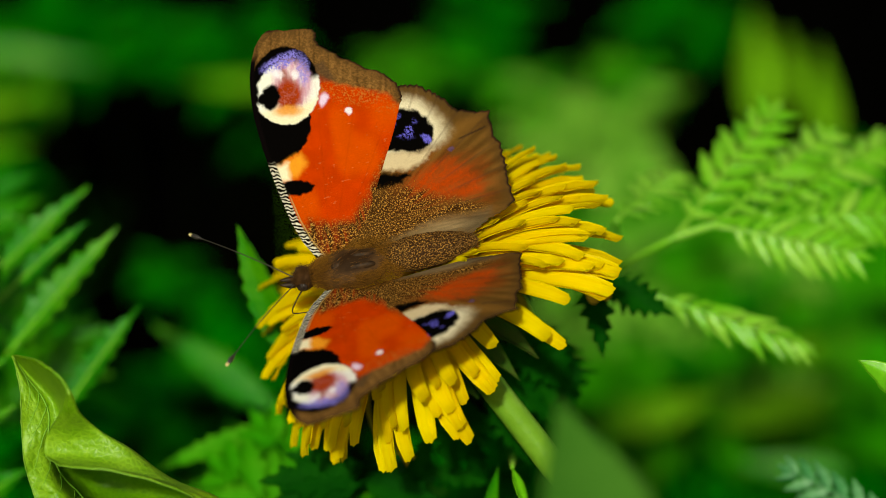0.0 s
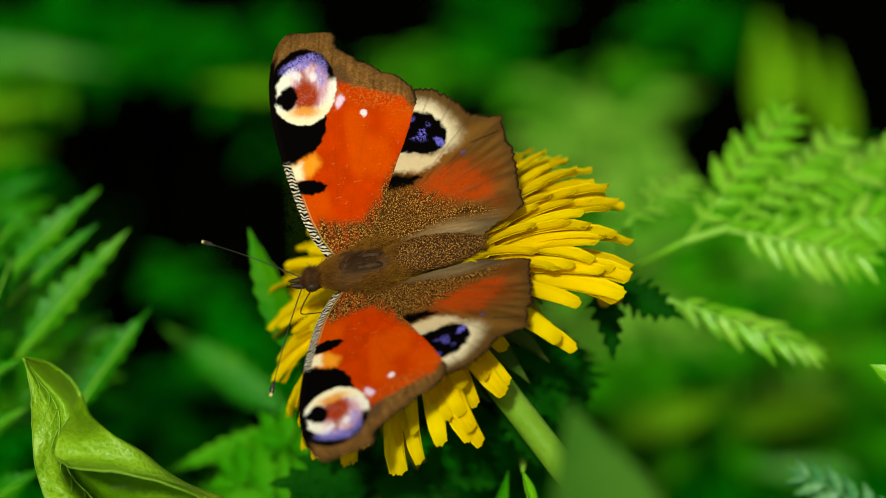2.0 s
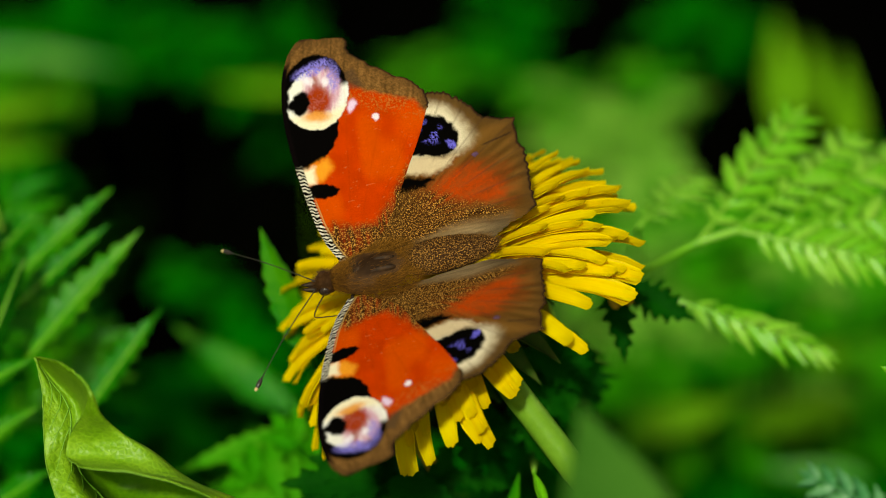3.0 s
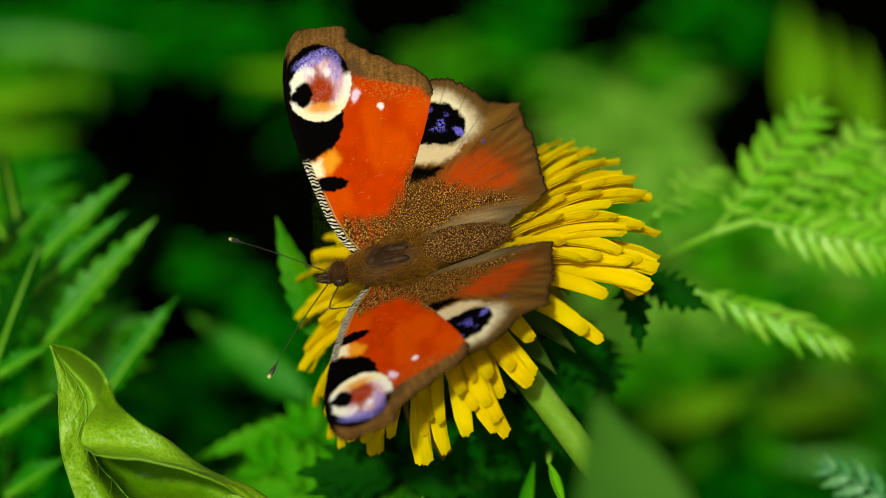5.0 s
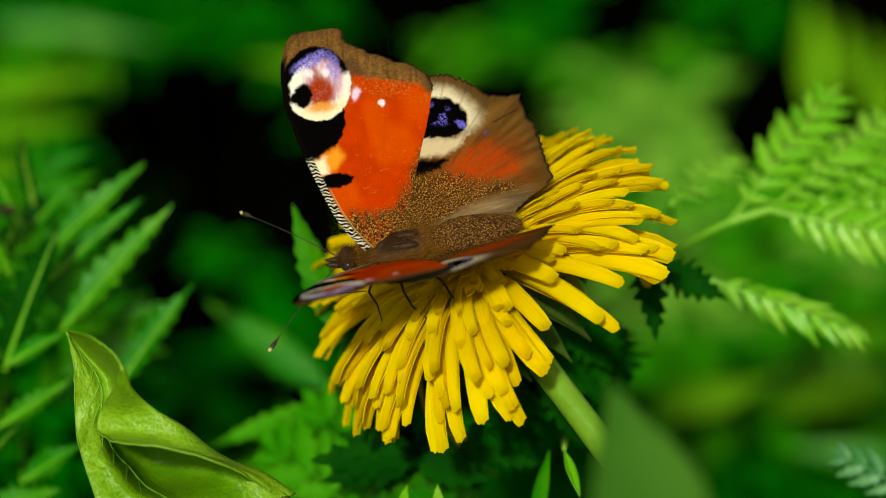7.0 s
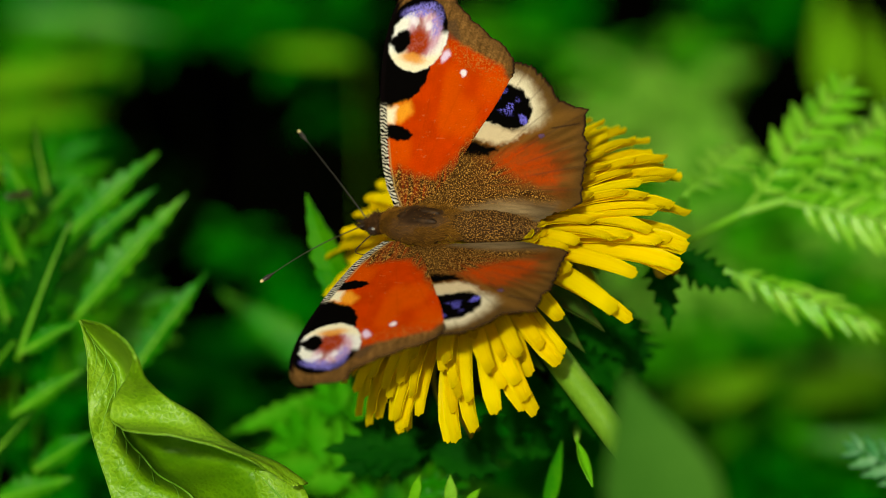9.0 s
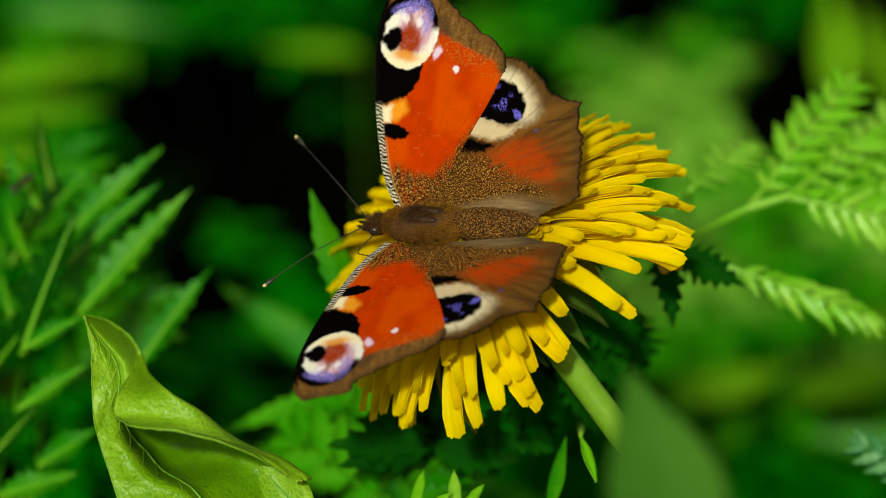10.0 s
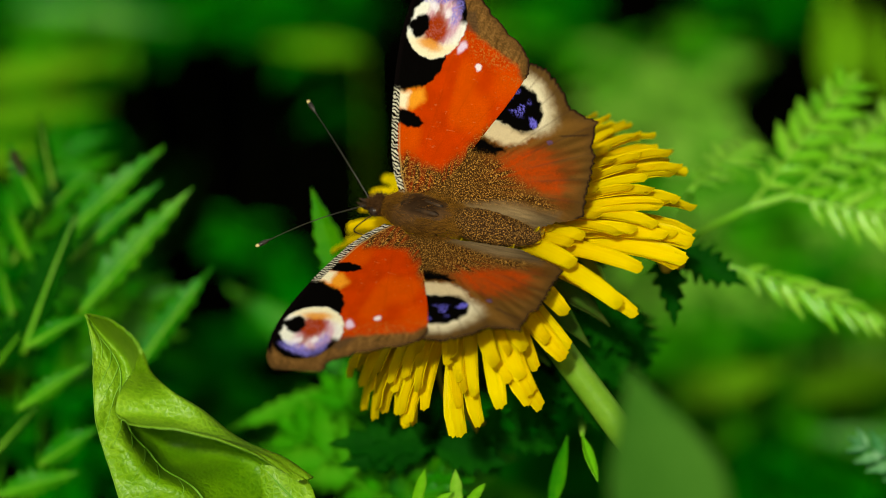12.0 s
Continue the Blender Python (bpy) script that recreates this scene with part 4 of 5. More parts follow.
# toothed leaves below the head, its shade painted into their dark green
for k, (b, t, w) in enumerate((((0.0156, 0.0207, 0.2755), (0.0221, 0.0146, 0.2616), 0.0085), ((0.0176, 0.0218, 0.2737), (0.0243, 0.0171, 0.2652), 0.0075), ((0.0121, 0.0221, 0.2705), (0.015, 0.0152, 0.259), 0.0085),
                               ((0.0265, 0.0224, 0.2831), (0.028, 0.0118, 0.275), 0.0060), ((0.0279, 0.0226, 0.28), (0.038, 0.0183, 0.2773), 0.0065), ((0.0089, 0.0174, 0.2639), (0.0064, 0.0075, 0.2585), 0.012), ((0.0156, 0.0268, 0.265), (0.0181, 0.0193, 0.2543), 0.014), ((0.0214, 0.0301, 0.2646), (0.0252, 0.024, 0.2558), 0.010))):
    single_leaf("toothed_leaf", "toothed leaf painted dark green for the shade of the flower", b, t, (0.1, -0.7, 0.7), w, M_SHADE_LEAF, 7, 0.55, 0.08, 0.2, seed=k, wave=0.05, stalk_to=(b[0] + 0.02, b[1] + 0.38, 0.0))

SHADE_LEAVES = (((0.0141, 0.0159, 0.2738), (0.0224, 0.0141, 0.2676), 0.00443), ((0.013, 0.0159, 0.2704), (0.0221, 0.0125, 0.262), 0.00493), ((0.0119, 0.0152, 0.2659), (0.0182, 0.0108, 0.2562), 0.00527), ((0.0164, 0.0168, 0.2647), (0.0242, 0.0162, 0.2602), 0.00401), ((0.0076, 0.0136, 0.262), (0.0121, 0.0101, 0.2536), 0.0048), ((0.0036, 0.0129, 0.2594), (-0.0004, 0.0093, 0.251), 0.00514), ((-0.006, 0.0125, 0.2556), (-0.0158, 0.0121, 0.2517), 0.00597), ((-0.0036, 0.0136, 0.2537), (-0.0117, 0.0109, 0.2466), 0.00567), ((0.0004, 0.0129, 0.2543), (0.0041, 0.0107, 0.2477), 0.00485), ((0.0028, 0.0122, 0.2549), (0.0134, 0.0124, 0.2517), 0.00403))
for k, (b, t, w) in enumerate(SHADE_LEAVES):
    single_leaf("toothed_leaf", "lobed leaf painted dark green for the shade of the flower", b, t, (0.1, -0.75, 0.65), w, M_SHADE_LEAF, 6, 0.62, 0.06, 0.25, seed=140 + k, wave=0.05, stalk_to=(b[0] + 0.01, b[1] + 0.30, 0.0))

# ---- leaves on the dark side ----
LEAFLETS_A = (((-0.063, 0.0455, 0.2633), (-0.047, 0.0513, 0.2781), 0.00631), ((-0.0603, 0.0419, 0.2633), (-0.0469, 0.0458, 0.2755), 0.00435), ((-0.0586, 0.034, 0.259), (-0.0422, 0.0421, 0.2771), 0.00663), ((-0.0506, 0.0325, 0.2499), (-0.0394, 0.0386, 0.2651), 0.00552), ((-0.0658, 0.0259, 0.2582), (-0.0579, 0.0354, 0.2783), 0.00801), ((-0.0653, 0.0248, 0.26), (-0.0565, 0.0246, 0.2665), 0.00374), ((-0.0633, 0.0507, 0.2705), (-0.0654, 0.0539, 0.2819), 0.00303), ((-0.0662, 0.0404, 0.2648), (-0.0689, 0.0414, 0.2731), 0.00316), ((-0.0684, 0.0353, 0.2576), (-0.07, 0.0363, 0.2659), 0.0035))
LEAFLETS_B = (((-0.0672, 0.0529, 0.2617), (-0.0584, 0.0551, 0.2714), 0.00701), ((-0.0704, 0.028, 0.2542), (-0.063, 0.0302, 0.2641), 0.0061), ((-0.067, 0.0235, 0.2496), (-0.0563, 0.0246, 0.2578), 0.00395), ((-0.0641, 0.0211, 0.2411), (-0.0553, 0.0214, 0.2482), 0.00514), ((-0.0704, 0.0205, 0.2437), (-0.0638, 0.0216, 0.2521), 0.00528), ((-0.0702, 0.0169, 0.2386), (-0.0579, 0.0161, 0.2442), 0.00511), ((-0.0649, 0.0473, 0.2692), (-0.0694, 0.0492, 0.2789), 0.00486), ((-0.0698, 0.0464, 0.2594), (-0.0659, 0.0491, 0.27), 0.00559))
# ribs pale and thickened: the veins, plus a lit streak put into colour
for k, (b, t, w) in enumerate(LEAFLETS_A + LEAFLETS_B):
    # some leaflets take the darker copy, as if shaded
    single_leaf("leaflet_spray", "fresh green toothed leaflet with a pale midrib", b, t, (-0.35, -0.55, 0.75), w, M_SHADE_LEAF if k in (4, 6, 10, 13, 16) else M_FERN, 8, 0.46, 0.06, 0.4, seed=20 + k, peak=0.42, wave=0.03, rib_mat=M_PALE, stalk_to=(b[0] - 0.03, b[1] + 0.40, 0.0))
for k, (b, t, sp) in enumerate((((-0.074, 0.0593, 0.2382), (-0.0613, 0.0764, 0.2436), 0.018), ((-0.0676, 0.0574, 0.226), (-0.0548, 0.0707, 0.2354), 0.018), ((-0.0785, 0.0723, 0.2376), (-0.0682, 0.0935, 0.2487), 0.02))):
    frond("fern_leaf", "green toothed feathery leaf, softly out of focus", b, t, UP_SUN, sp, 5, M_FERN, 80 + k, 5, 48, 0.05, 0.42, ((b[0] - 0.02, b[1] + 0.40, 0.0),), depth=0.4)
single_leaf("toothed_leaf", "upright green toothed leaf behind the antennae", (-0.0155, 0.0178, 0.2696), (-0.0233, 0.0255, 0.2877), (-0.5, -0.6, 0.6), 0.0060, M_FERN, 8, 0.22, 0.04, 0.25, seed=31, peak=0.45, stalk_to=(-0.0233, 0.3346, 0))
single_leaf("toothed_leaf", "green toothed leaf out of focus", (-0.0217, 0.079, 0.2139), (-0.0429, 0.092, 0.2231), (-0.2, -0.6, 0.8), 0.0080, M_FERN, 8, 0.4, 0.05, 0.2, seed=32, stalk_to=(-0.017, 0.3297, 0))
single_leaf("toothed_leaf", "green toothed leaf out of focus", (-0.02, 0.0345, 0.2454), (-0.0379, 0.0267, 0.2433), (-0.2, -0.6, 0.8), 0.0040, M_LIME, 8, 0.35, 0.05, 0.2, seed=33, stalk_to=(-0.017, 0.3297, 0))
frond("fern_leaf", "green feathery leaf low under the flower", (-0.0056, 0.0148, 0.2388), (-0.0201, 0.0291, 0.2485), UP_SUN, 0.0135, 4, M_LIME, 14, 4, 50, 0.05, 0.55, ((-0.0071, 0.2735, 0.0),), depth=0.42)
frond("fern_leaf", "green feathery leaf low under the flower", (-0.0122, 0.0108, 0.2422), (-0.0255, 0.0209, 0.2476), UP_SUN, 0.0135, 4, M_LIME, 15, 4, 50, 0.05, 0.55, ((-0.0188, 0.2691, 0.0),), depth=0.42)
frond("fern_leaf", "green feathery leaf low under the flower", (-0.0087, 0.0054, 0.2436), (0.0009, 0.0226, 0.2463), UP_SUN, 0.0135, 4, M_FERN, 16, 4, 50, 0.05, 0.55, ((-0.0171, 0.2604, 0.0),), depth=0.42)
frond("fern_leaf", "green feathery leaf low under the flower", (-0.0118, -0.0013, 0.2484), (-0.0055, 0.0105, 0.2509), UP_SUN, 0.0135, 4, M_FERN, 17, 4, 50, 0.05, 0.55, ((-0.0214, 0.2561, 0.0),), depth=0.42)
single_leaf("lance_leaf", "dull green smooth leaf close before the stem", (0.022, -0.1024, 0.3281), (0.0162, -0.0757, 0.3349), (0.1, -0.75, 0.6), 0.0120, M_DULL, 0, 0, 0.0, 0.2, seed=41, peak=0.36, stalk_to=(0.0634, 0.1851, 0))
single_leaf("grass_blade", "narrow green blade of grass", (0.0107, -0.0076, 0.2581), (0.0132, 0.0029, 0.2625), (0.1, -0.75, 0.6), 0.0021, M_FERN, 0, 0, 0.02, 0.3, seed=42, stalk_to=(0.0178, 0.2648, 0))
single_leaf("toothed_leaf", "green leaf tip reaching into the light", (0.069, -0.0111, 0.2842), (0.0602, -0.0063, 0.2876), (0.1, -0.5, 0.8), 0.0055, M_PALE, 3, 0.2, 0.05, 0.25, seed=43, stalk_to=(0.1519, 0.3108, 0))


for k, (b, t, w) in enumerate((((-0.0078, -0.0129, 0.2613), (-0.0066, -0.0127, 0.2685), 0.00182), ((-0.0068, -0.0129, 0.2612), (-0.003, -0.0143, 0.2662), 0.00167), ((-0.0021, -0.0128, 0.2613), (-0.0024, -0.0127, 0.2684), 0.00212), ((-0.0012, -0.0126, 0.2616), (0.0013, -0.0136, 0.267), 0.00167))):
    single_leaf("small_leaf", "small light green lobed leaflet low under the flower", b, t, (-0.1, -0.6, 0.8), w, M_PALE, 2, 0.25, 0.08, 0.25, seed=50 + k, peak=0.5, stalk_to=(-0.0217, 0.2691, 0))
# shadow of the flower on the low leaves, painted as dark leaves
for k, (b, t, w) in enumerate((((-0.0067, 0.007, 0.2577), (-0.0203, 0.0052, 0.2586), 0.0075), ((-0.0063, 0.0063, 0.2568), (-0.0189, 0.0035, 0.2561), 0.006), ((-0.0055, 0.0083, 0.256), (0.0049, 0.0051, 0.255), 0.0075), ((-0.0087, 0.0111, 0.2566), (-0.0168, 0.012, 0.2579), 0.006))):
    single_leaf("toothed_leaf", "lobed leaf painted dark green for the shade of the flower", b, t, (0.0, -0.7, 0.7), w, M_SHADE_LEAF, 5, 0.5, 0.05, 0.2, seed=60 + k, stalk_to=(b[0] + 0.02, b[1] + 0.38, 0.0))
single_leaf("leaf_bud", "small pale green folded leaf bud", (0.0147, -0.0065, 0.2699), (0.0167, -0.0131, 0.2675), (0.1, -0.7, 0.7), 0.0012, M_PALE, 0, 0, 0.02, 0.9, seed=65, peak=0.5, stalk_to=(0.0301, 0.3152, 0))


def build_curled_leaf():
    """A broad leaf: the blade hollow along its rib, one side folded back over it. In millimetres from the tip: across, up the blade, towards the light."""
    nu, nv = 100, 80
    x, y = Vector((0.9999, 0.0121, 0)), Vector((-0.007, 0.58, 0.8146))
    m = Matrix((x, y, x.cross(y))).transposed().to_4x4()
    m.translation = (-0.0509, -0.0075, 0.2904)
    outer = spline([(0, 0, 0), (0.9, -3.5, 0.5), (1.2, -6.8, 1), (1.2, -9.7, 1), (1.4, -13, 1), (2, -16, 1), (2.9, -18.9, 1), (3.9, -21.9, 1), (4.8, -24.8, 1), (5.6, -27.9, 0)], nu)
    crease = spline([(0.1, -0.1, -0.1), (2.0, -2.6, -1.5), (4.5, -5.2, -2), (5.6, -7.6, -1.5), (5.6, -11, -1.6), (6.2, -15.6, -10), (8.3, -18.3, -15), (10.7, -20.6, -13), (15.3, -22.7, -6), (18.3, -26.5, -3)], nu)
    fold = spline([(0.2, 0, 0), (4.7, -1, 8), (8.3, -4.4, 11), (9.4, -7.4, 8.5), (11.7, -10, 5), (15.3, -12.3, 4), (18.7, -15.1, 3), (21.7, -17, 2), (26.1, -18.9, 1), (29.7, -21.6, 0)], nu)
    margin = spline([(0.3, 0, 0.1), (4.7, -0.9, 8.3), (7.9, -3.2, 11.3), (7.7, -6.2, 9.5), (4.9, -10.1, 3.5), (4.7, -13.1, 3.5), (7.9, -14.2, 9.5), (13.4, -14.6, 11.5), (21.3, -17.2, 9), (27.7, -21.4, 3)], nu)
    P = np.zeros((nu, nv, 3))
    U, V = np.meshgrid(np.linspace(0, 1, nu), np.linspace(0, 1, nv), indexing="ij")
    for i in range(nu):
        flat = float(step(0.4, 0.6, i / nu))
        half_way = outer[i] + (crease[i] - outer[i]) * np.array((0.5 + 0.25 * flat, 0.5 + 0.25 * flat, 0.5 - 0.45 * flat)) + np.array((0, 0, 0.5))
        under = crease[i] + (fold[i] - crease[i]) * 0.62 + np.array((0, 0, -9.0 * float(step(0.35, 0.6, i / nu))))
        lip = (fold[i] + margin[i]) / 2 + np.array((0, 0, 0.9 * min(1, 3 * i / nu)))
        P[i] = spline([outer[i], half_way, crease[i], under, fold[i], lip, margin[i]], nv)
    swell = 0.60 * (vnoise(U * 15, V * 9) - 0.5) + 0.22 * (vnoise(U * 40, V * 26) - 0.5) + 0.10 * (vnoise(U * 95, V * 70) - 0.5)
    P[..., 2] += swell * np.minimum(1, U * 5) * (1 - 0.7 * step(0.9, 1.0, V))
    P[:, -6:, :2] += (0.28 * (vnoise(U * 38, U * 0 + 3.5) - 0.5))[:, -6:, None] * np.linspace(0, 1, 6)[None, :, None]
    P *= 0.001
    t = thing("curled_leaf", "broad bright green leaf with its margin folded over", "leaf", m)
    mesh_part("blade", *shell(P, 0.0002), M_CURL, t)
    foot = P[-1, 24]
    low = m.inverted() @ Vector((-0.035, -0.09, 0.0))
    mesh_part("stalk", *tube(bend(low, foot, (0.002, 0, 0)), np.linspace(0.0016, 0.0010, 14), 8), M_CURL, t)
    top = np.array((0, 0, 0.00004))
    rib = P[5::2, 20] + top
    mesh_part("midrib", *tube(rib, np.linspace(0.00006, 0.00024, len(rib)), 6), M_RIM, t, "pale midrib")
    for row in (79, 0):
        rim = P[2::1, row]
        mesh_part("margin", *tube(rim, np.full(len(rim), 0.00006), 6), M_RIM, t, "thin pale leaf margin")
    for k in range(9):
        i0 = 10 + k * 9
        for a, b in ((20, 4), (54, 72)):
            vein = [P[min(i0 + q, nu - 1), a + round((b - a) * q / 15)] + top * 0.5 for q in range(16)]
            mesh_part("vein", *tube(vein, np.linspace(0.00010, 0.00004, 16), 5), M_RIM, t)
    return t


build_curled_leaf()

single_leaf("lance_leaf", "bright green leaf lobe under the curled leaf", (-0.0203, -0.0215, 0.2666), (-0.0283, -0.0155, 0.2718), (-0.1, -0.7, 0.7), 0.0065, M_CURL, 0, 0, 0.05, 0.35, seed=77, peak=0.5, wave=0.04, rib_mat=M_RIM, stalk_to=(-0.03, 0.05, 0.0))

# ---- undergrowth behind ----
def undergrowth_plant(c, r, mat, seed, n=8):
    rs = random.Random(seed)
    c = Vector(c)
    t = thing("undergrowth_plant", "leafy green plant of the undergrowth, out of focus", "plant", Matrix.Translation((c.x, c.y, 0)), "undergrowth")
    for k in range(n):
        ang = 360 * k / n + rs.uniform(-25, 25)
        L = r * rs.uniform(0.8, 1.25)
        z = c.z + rs.uniform(-0.3, 0.25) * r
        data = blade(L, L * rs.uniform(0.42, 0.62), 6, 0.25, rs.uniform(0.1, 0.4), 0.15, seed=seed * 10 + k, thick=0.0003, nv=5, wave=0.06)
        m = pose(0, 0, z, 0, 0, ang) @ pose(r * 0.12, 0, 0, rs.uniform(-15, 15), rs.uniform(-38, 12), 0)
        leaf_object("leaf", t, data, mat, m)
    mesh_part("stem", *tube(bend((0.004, 0, 0), (0, 0, c.z), (0.004, 0.003, 0)), np.linspace(0.0014, 0.0008, 14), 7), M_SHADE_STALK, t)
    return t


LIME_SPOTS_A = (((0.0422, 0.3509, 0.1), 0.019), ((0.0552, 0.3455, 0.1), 0.021), ((0.0507, 0.328, 0.1), 0.024), ((0.0328, 0.3592, 0.1), 0.013), ((0.0089, 0.3719, 0.1), 0.012), ((-0.0032, 0.3776, 0.1), 0.011), ((0.061, 0.3132, 0.0958), 0.013), ((0.0545, 0.248, 0.1), 0.03), ((0.0728, 0.2437, 0.1), 0.03), ((0.0918, 0.2482, 0.1), 0.03), ((0.0809, 0.2307, 0.1), 0.028), ((0.0636, 0.2264, 0.1), 0.025))
LIME_SPOTS_B = (((0.0992, 0.2308, 0.1), 0.025), ((0.1122, 0.2618, 0.1), 0.03), ((0.0513, 0.2615, 0.1), 0.02), ((-0.1132, 0.3681, 0.1), 0.014), ((-0.0972, 0.374, 0.1), 0.012), ((0.0733, 0.2935, 0.1042), 0.013), ((0.0886, 0.2882, 0.1071), 0.019), ((0.0653, 0.2756, 0.11), 0.022), ((0.0808, 0.2662, 0.11), 0.022))
LIME_SPOTS_C = (((0.0589, 0.3532, 0.11), 0.013), ((0.1023, 0.3028, 0.11), 0.018), ((0.0562, 0.2615, 0.11), 0.02), ((0.0536, 0.2283, 0.1024), 0.013), ((0.086, 0.2298, 0.104), 0.014), ((0.0718, 0.2248, 0.0972), 0.012), ((-0.0285, 0.1084, 0.1769), 0.008), ((-0.0201, 0.1043, 0.1709), 0.009), ((-0.0357, 0.1035, 0.1701), 0.008), ((-0.0244, 0.1115, 0.1811), 0.006), ((0.0048, 0.1022, 0.1676), 0.008))
GREY_SPOTS = (((0.0394, 0.3448, 0.0939), 0.015), ((0.0476, 0.3386, 0.1023), 0.017), ((0.0529, 0.3244, 0.0995), 0.013), ((0.0471, 0.2503, 0.0989), 0.014), ((0.0559, 0.2454, 0.1092), 0.015), ((0.0848, 0.2196, 0.107), 0.011), ((0.0744, 0.2506, 0.0989), 0.011), ((0.0937, 0.2508, 0.0989), 0.013), ((0.0516, 0.2627, 0.1163), 0.012), ((0.0643, 0.2551, 0.1054), 0.012), ((0.043, 0.2564, 0.1076), 0.012), ((0.0909, 0.2601, 0.1119), 0.012), ((0.0412, 0.2441, 0.1076), 0.013), ((0.0524, 0.2393, 0.1006), 0.012), ((0.0426, 0.2361, 0.0963), 0.01))
GLOOM_SPOTS = (((0.0754, 0.2081, 0.1427), 0.006), ((0.0609, 0.1995, 0.1308), 0.0055))
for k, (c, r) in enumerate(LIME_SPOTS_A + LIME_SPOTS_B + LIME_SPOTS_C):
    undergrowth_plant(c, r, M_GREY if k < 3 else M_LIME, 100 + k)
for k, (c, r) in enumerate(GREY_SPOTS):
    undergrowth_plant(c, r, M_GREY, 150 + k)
# plants at the dim spots, their shade given by the darker green
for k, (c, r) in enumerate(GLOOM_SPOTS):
    undergrowth_plant(c, r, M_UNDER_SHADE, 170 + k)
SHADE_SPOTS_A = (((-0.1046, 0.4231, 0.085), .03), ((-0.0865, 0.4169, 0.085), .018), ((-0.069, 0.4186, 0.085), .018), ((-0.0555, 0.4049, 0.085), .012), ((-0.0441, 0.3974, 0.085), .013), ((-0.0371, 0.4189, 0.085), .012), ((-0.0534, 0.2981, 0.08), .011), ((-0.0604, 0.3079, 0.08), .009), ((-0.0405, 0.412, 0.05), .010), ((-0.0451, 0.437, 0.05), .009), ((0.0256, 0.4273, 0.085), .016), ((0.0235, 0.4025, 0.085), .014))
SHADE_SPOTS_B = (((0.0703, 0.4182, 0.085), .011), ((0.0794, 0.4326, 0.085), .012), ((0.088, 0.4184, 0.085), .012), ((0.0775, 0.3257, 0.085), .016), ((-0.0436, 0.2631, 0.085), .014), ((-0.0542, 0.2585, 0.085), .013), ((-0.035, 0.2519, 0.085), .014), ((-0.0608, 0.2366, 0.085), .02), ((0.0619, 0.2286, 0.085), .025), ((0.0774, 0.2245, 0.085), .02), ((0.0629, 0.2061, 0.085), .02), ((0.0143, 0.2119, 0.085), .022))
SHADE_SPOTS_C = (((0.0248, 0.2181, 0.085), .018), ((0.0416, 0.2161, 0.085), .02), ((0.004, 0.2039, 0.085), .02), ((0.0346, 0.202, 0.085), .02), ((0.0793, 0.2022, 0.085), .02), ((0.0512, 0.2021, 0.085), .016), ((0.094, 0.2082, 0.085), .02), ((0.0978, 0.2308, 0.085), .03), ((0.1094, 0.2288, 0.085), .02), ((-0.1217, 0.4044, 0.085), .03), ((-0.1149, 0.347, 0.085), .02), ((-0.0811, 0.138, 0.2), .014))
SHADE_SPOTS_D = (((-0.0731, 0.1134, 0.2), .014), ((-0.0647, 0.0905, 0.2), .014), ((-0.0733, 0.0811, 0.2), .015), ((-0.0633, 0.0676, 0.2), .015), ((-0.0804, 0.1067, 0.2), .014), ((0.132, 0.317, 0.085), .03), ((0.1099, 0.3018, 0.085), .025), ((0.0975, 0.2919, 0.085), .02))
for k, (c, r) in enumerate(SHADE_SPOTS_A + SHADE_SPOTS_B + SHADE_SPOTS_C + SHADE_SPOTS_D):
    undergrowth_plant(c, r, M_UNDER_SHADE, 200 + k)
for k, (b, t, w) in enumerate((((0.0946, 0.3467, 0.0957), (0.0943, 0.3751, 0.1183), 0.0085), ((0.1126, 0.3435, 0.0908), (0.1108, 0.3692, 0.1098), 0.008), ((0.1048, 0.3672, 0.0898), (0.1051, 0.389, 0.1032), 0.006), ((0.0927, 0.2288, 0.1024), (0.093, 0.2504, 0.1156), 0.006))):
    single_leaf("lance_leaf", "tall olive green lance-shaped leaf of the undergrowth", b, t, (0, -0.8, 0.6), w, M_OLIVE, 0, 0, 0.02, 0.15, seed=70 + k, stalk_to=(b[0], b[1] + 0.05, 0.0))
for k, (b, t, w) in enumerate((((-0.1224, 0.2799, 0.1434), (-0.0805, 0.2842, 0.1488), 0.00666), ((-0.1237, 0.2746, 0.136), (-0.0851, 0.2779, 0.1399), 0.00586), ((-0.1163, 0.2529, 0.1399), (-0.093, 0.2543, 0.1414), 0.0057), ((-0.0288, 0.3366, 0.118), (-0.0545, 0.3373, 0.1194), 0.0049), ((-0.1244, 0.3763, 0.1064), (-0.0773, 0.3742, 0.1027), 0.00698), ((0.0445, 0.1918, 0.1204), (0.0689, 0.196, 0.1258), 0.00854), ((0.0921, 0.1956, 0.1248), (0.0677, 0.1925, 0.1209), 0.00928), ((0.0958, 0.1864, 0.1119), (0.0726, 0.1876, 0.1139), 0.00684))):
    single_leaf("lance_leaf", "long olive green leaf of the undergrowth lying level", b, t, (0, -0.7, 0.7), w, M_FERN if k in (4, 7) else M_OLIVE, 5, 0.15, 0.05, 0.15, seed=170 + k, stalk_to=(b[0], b[1] + 0.05, 0.0))


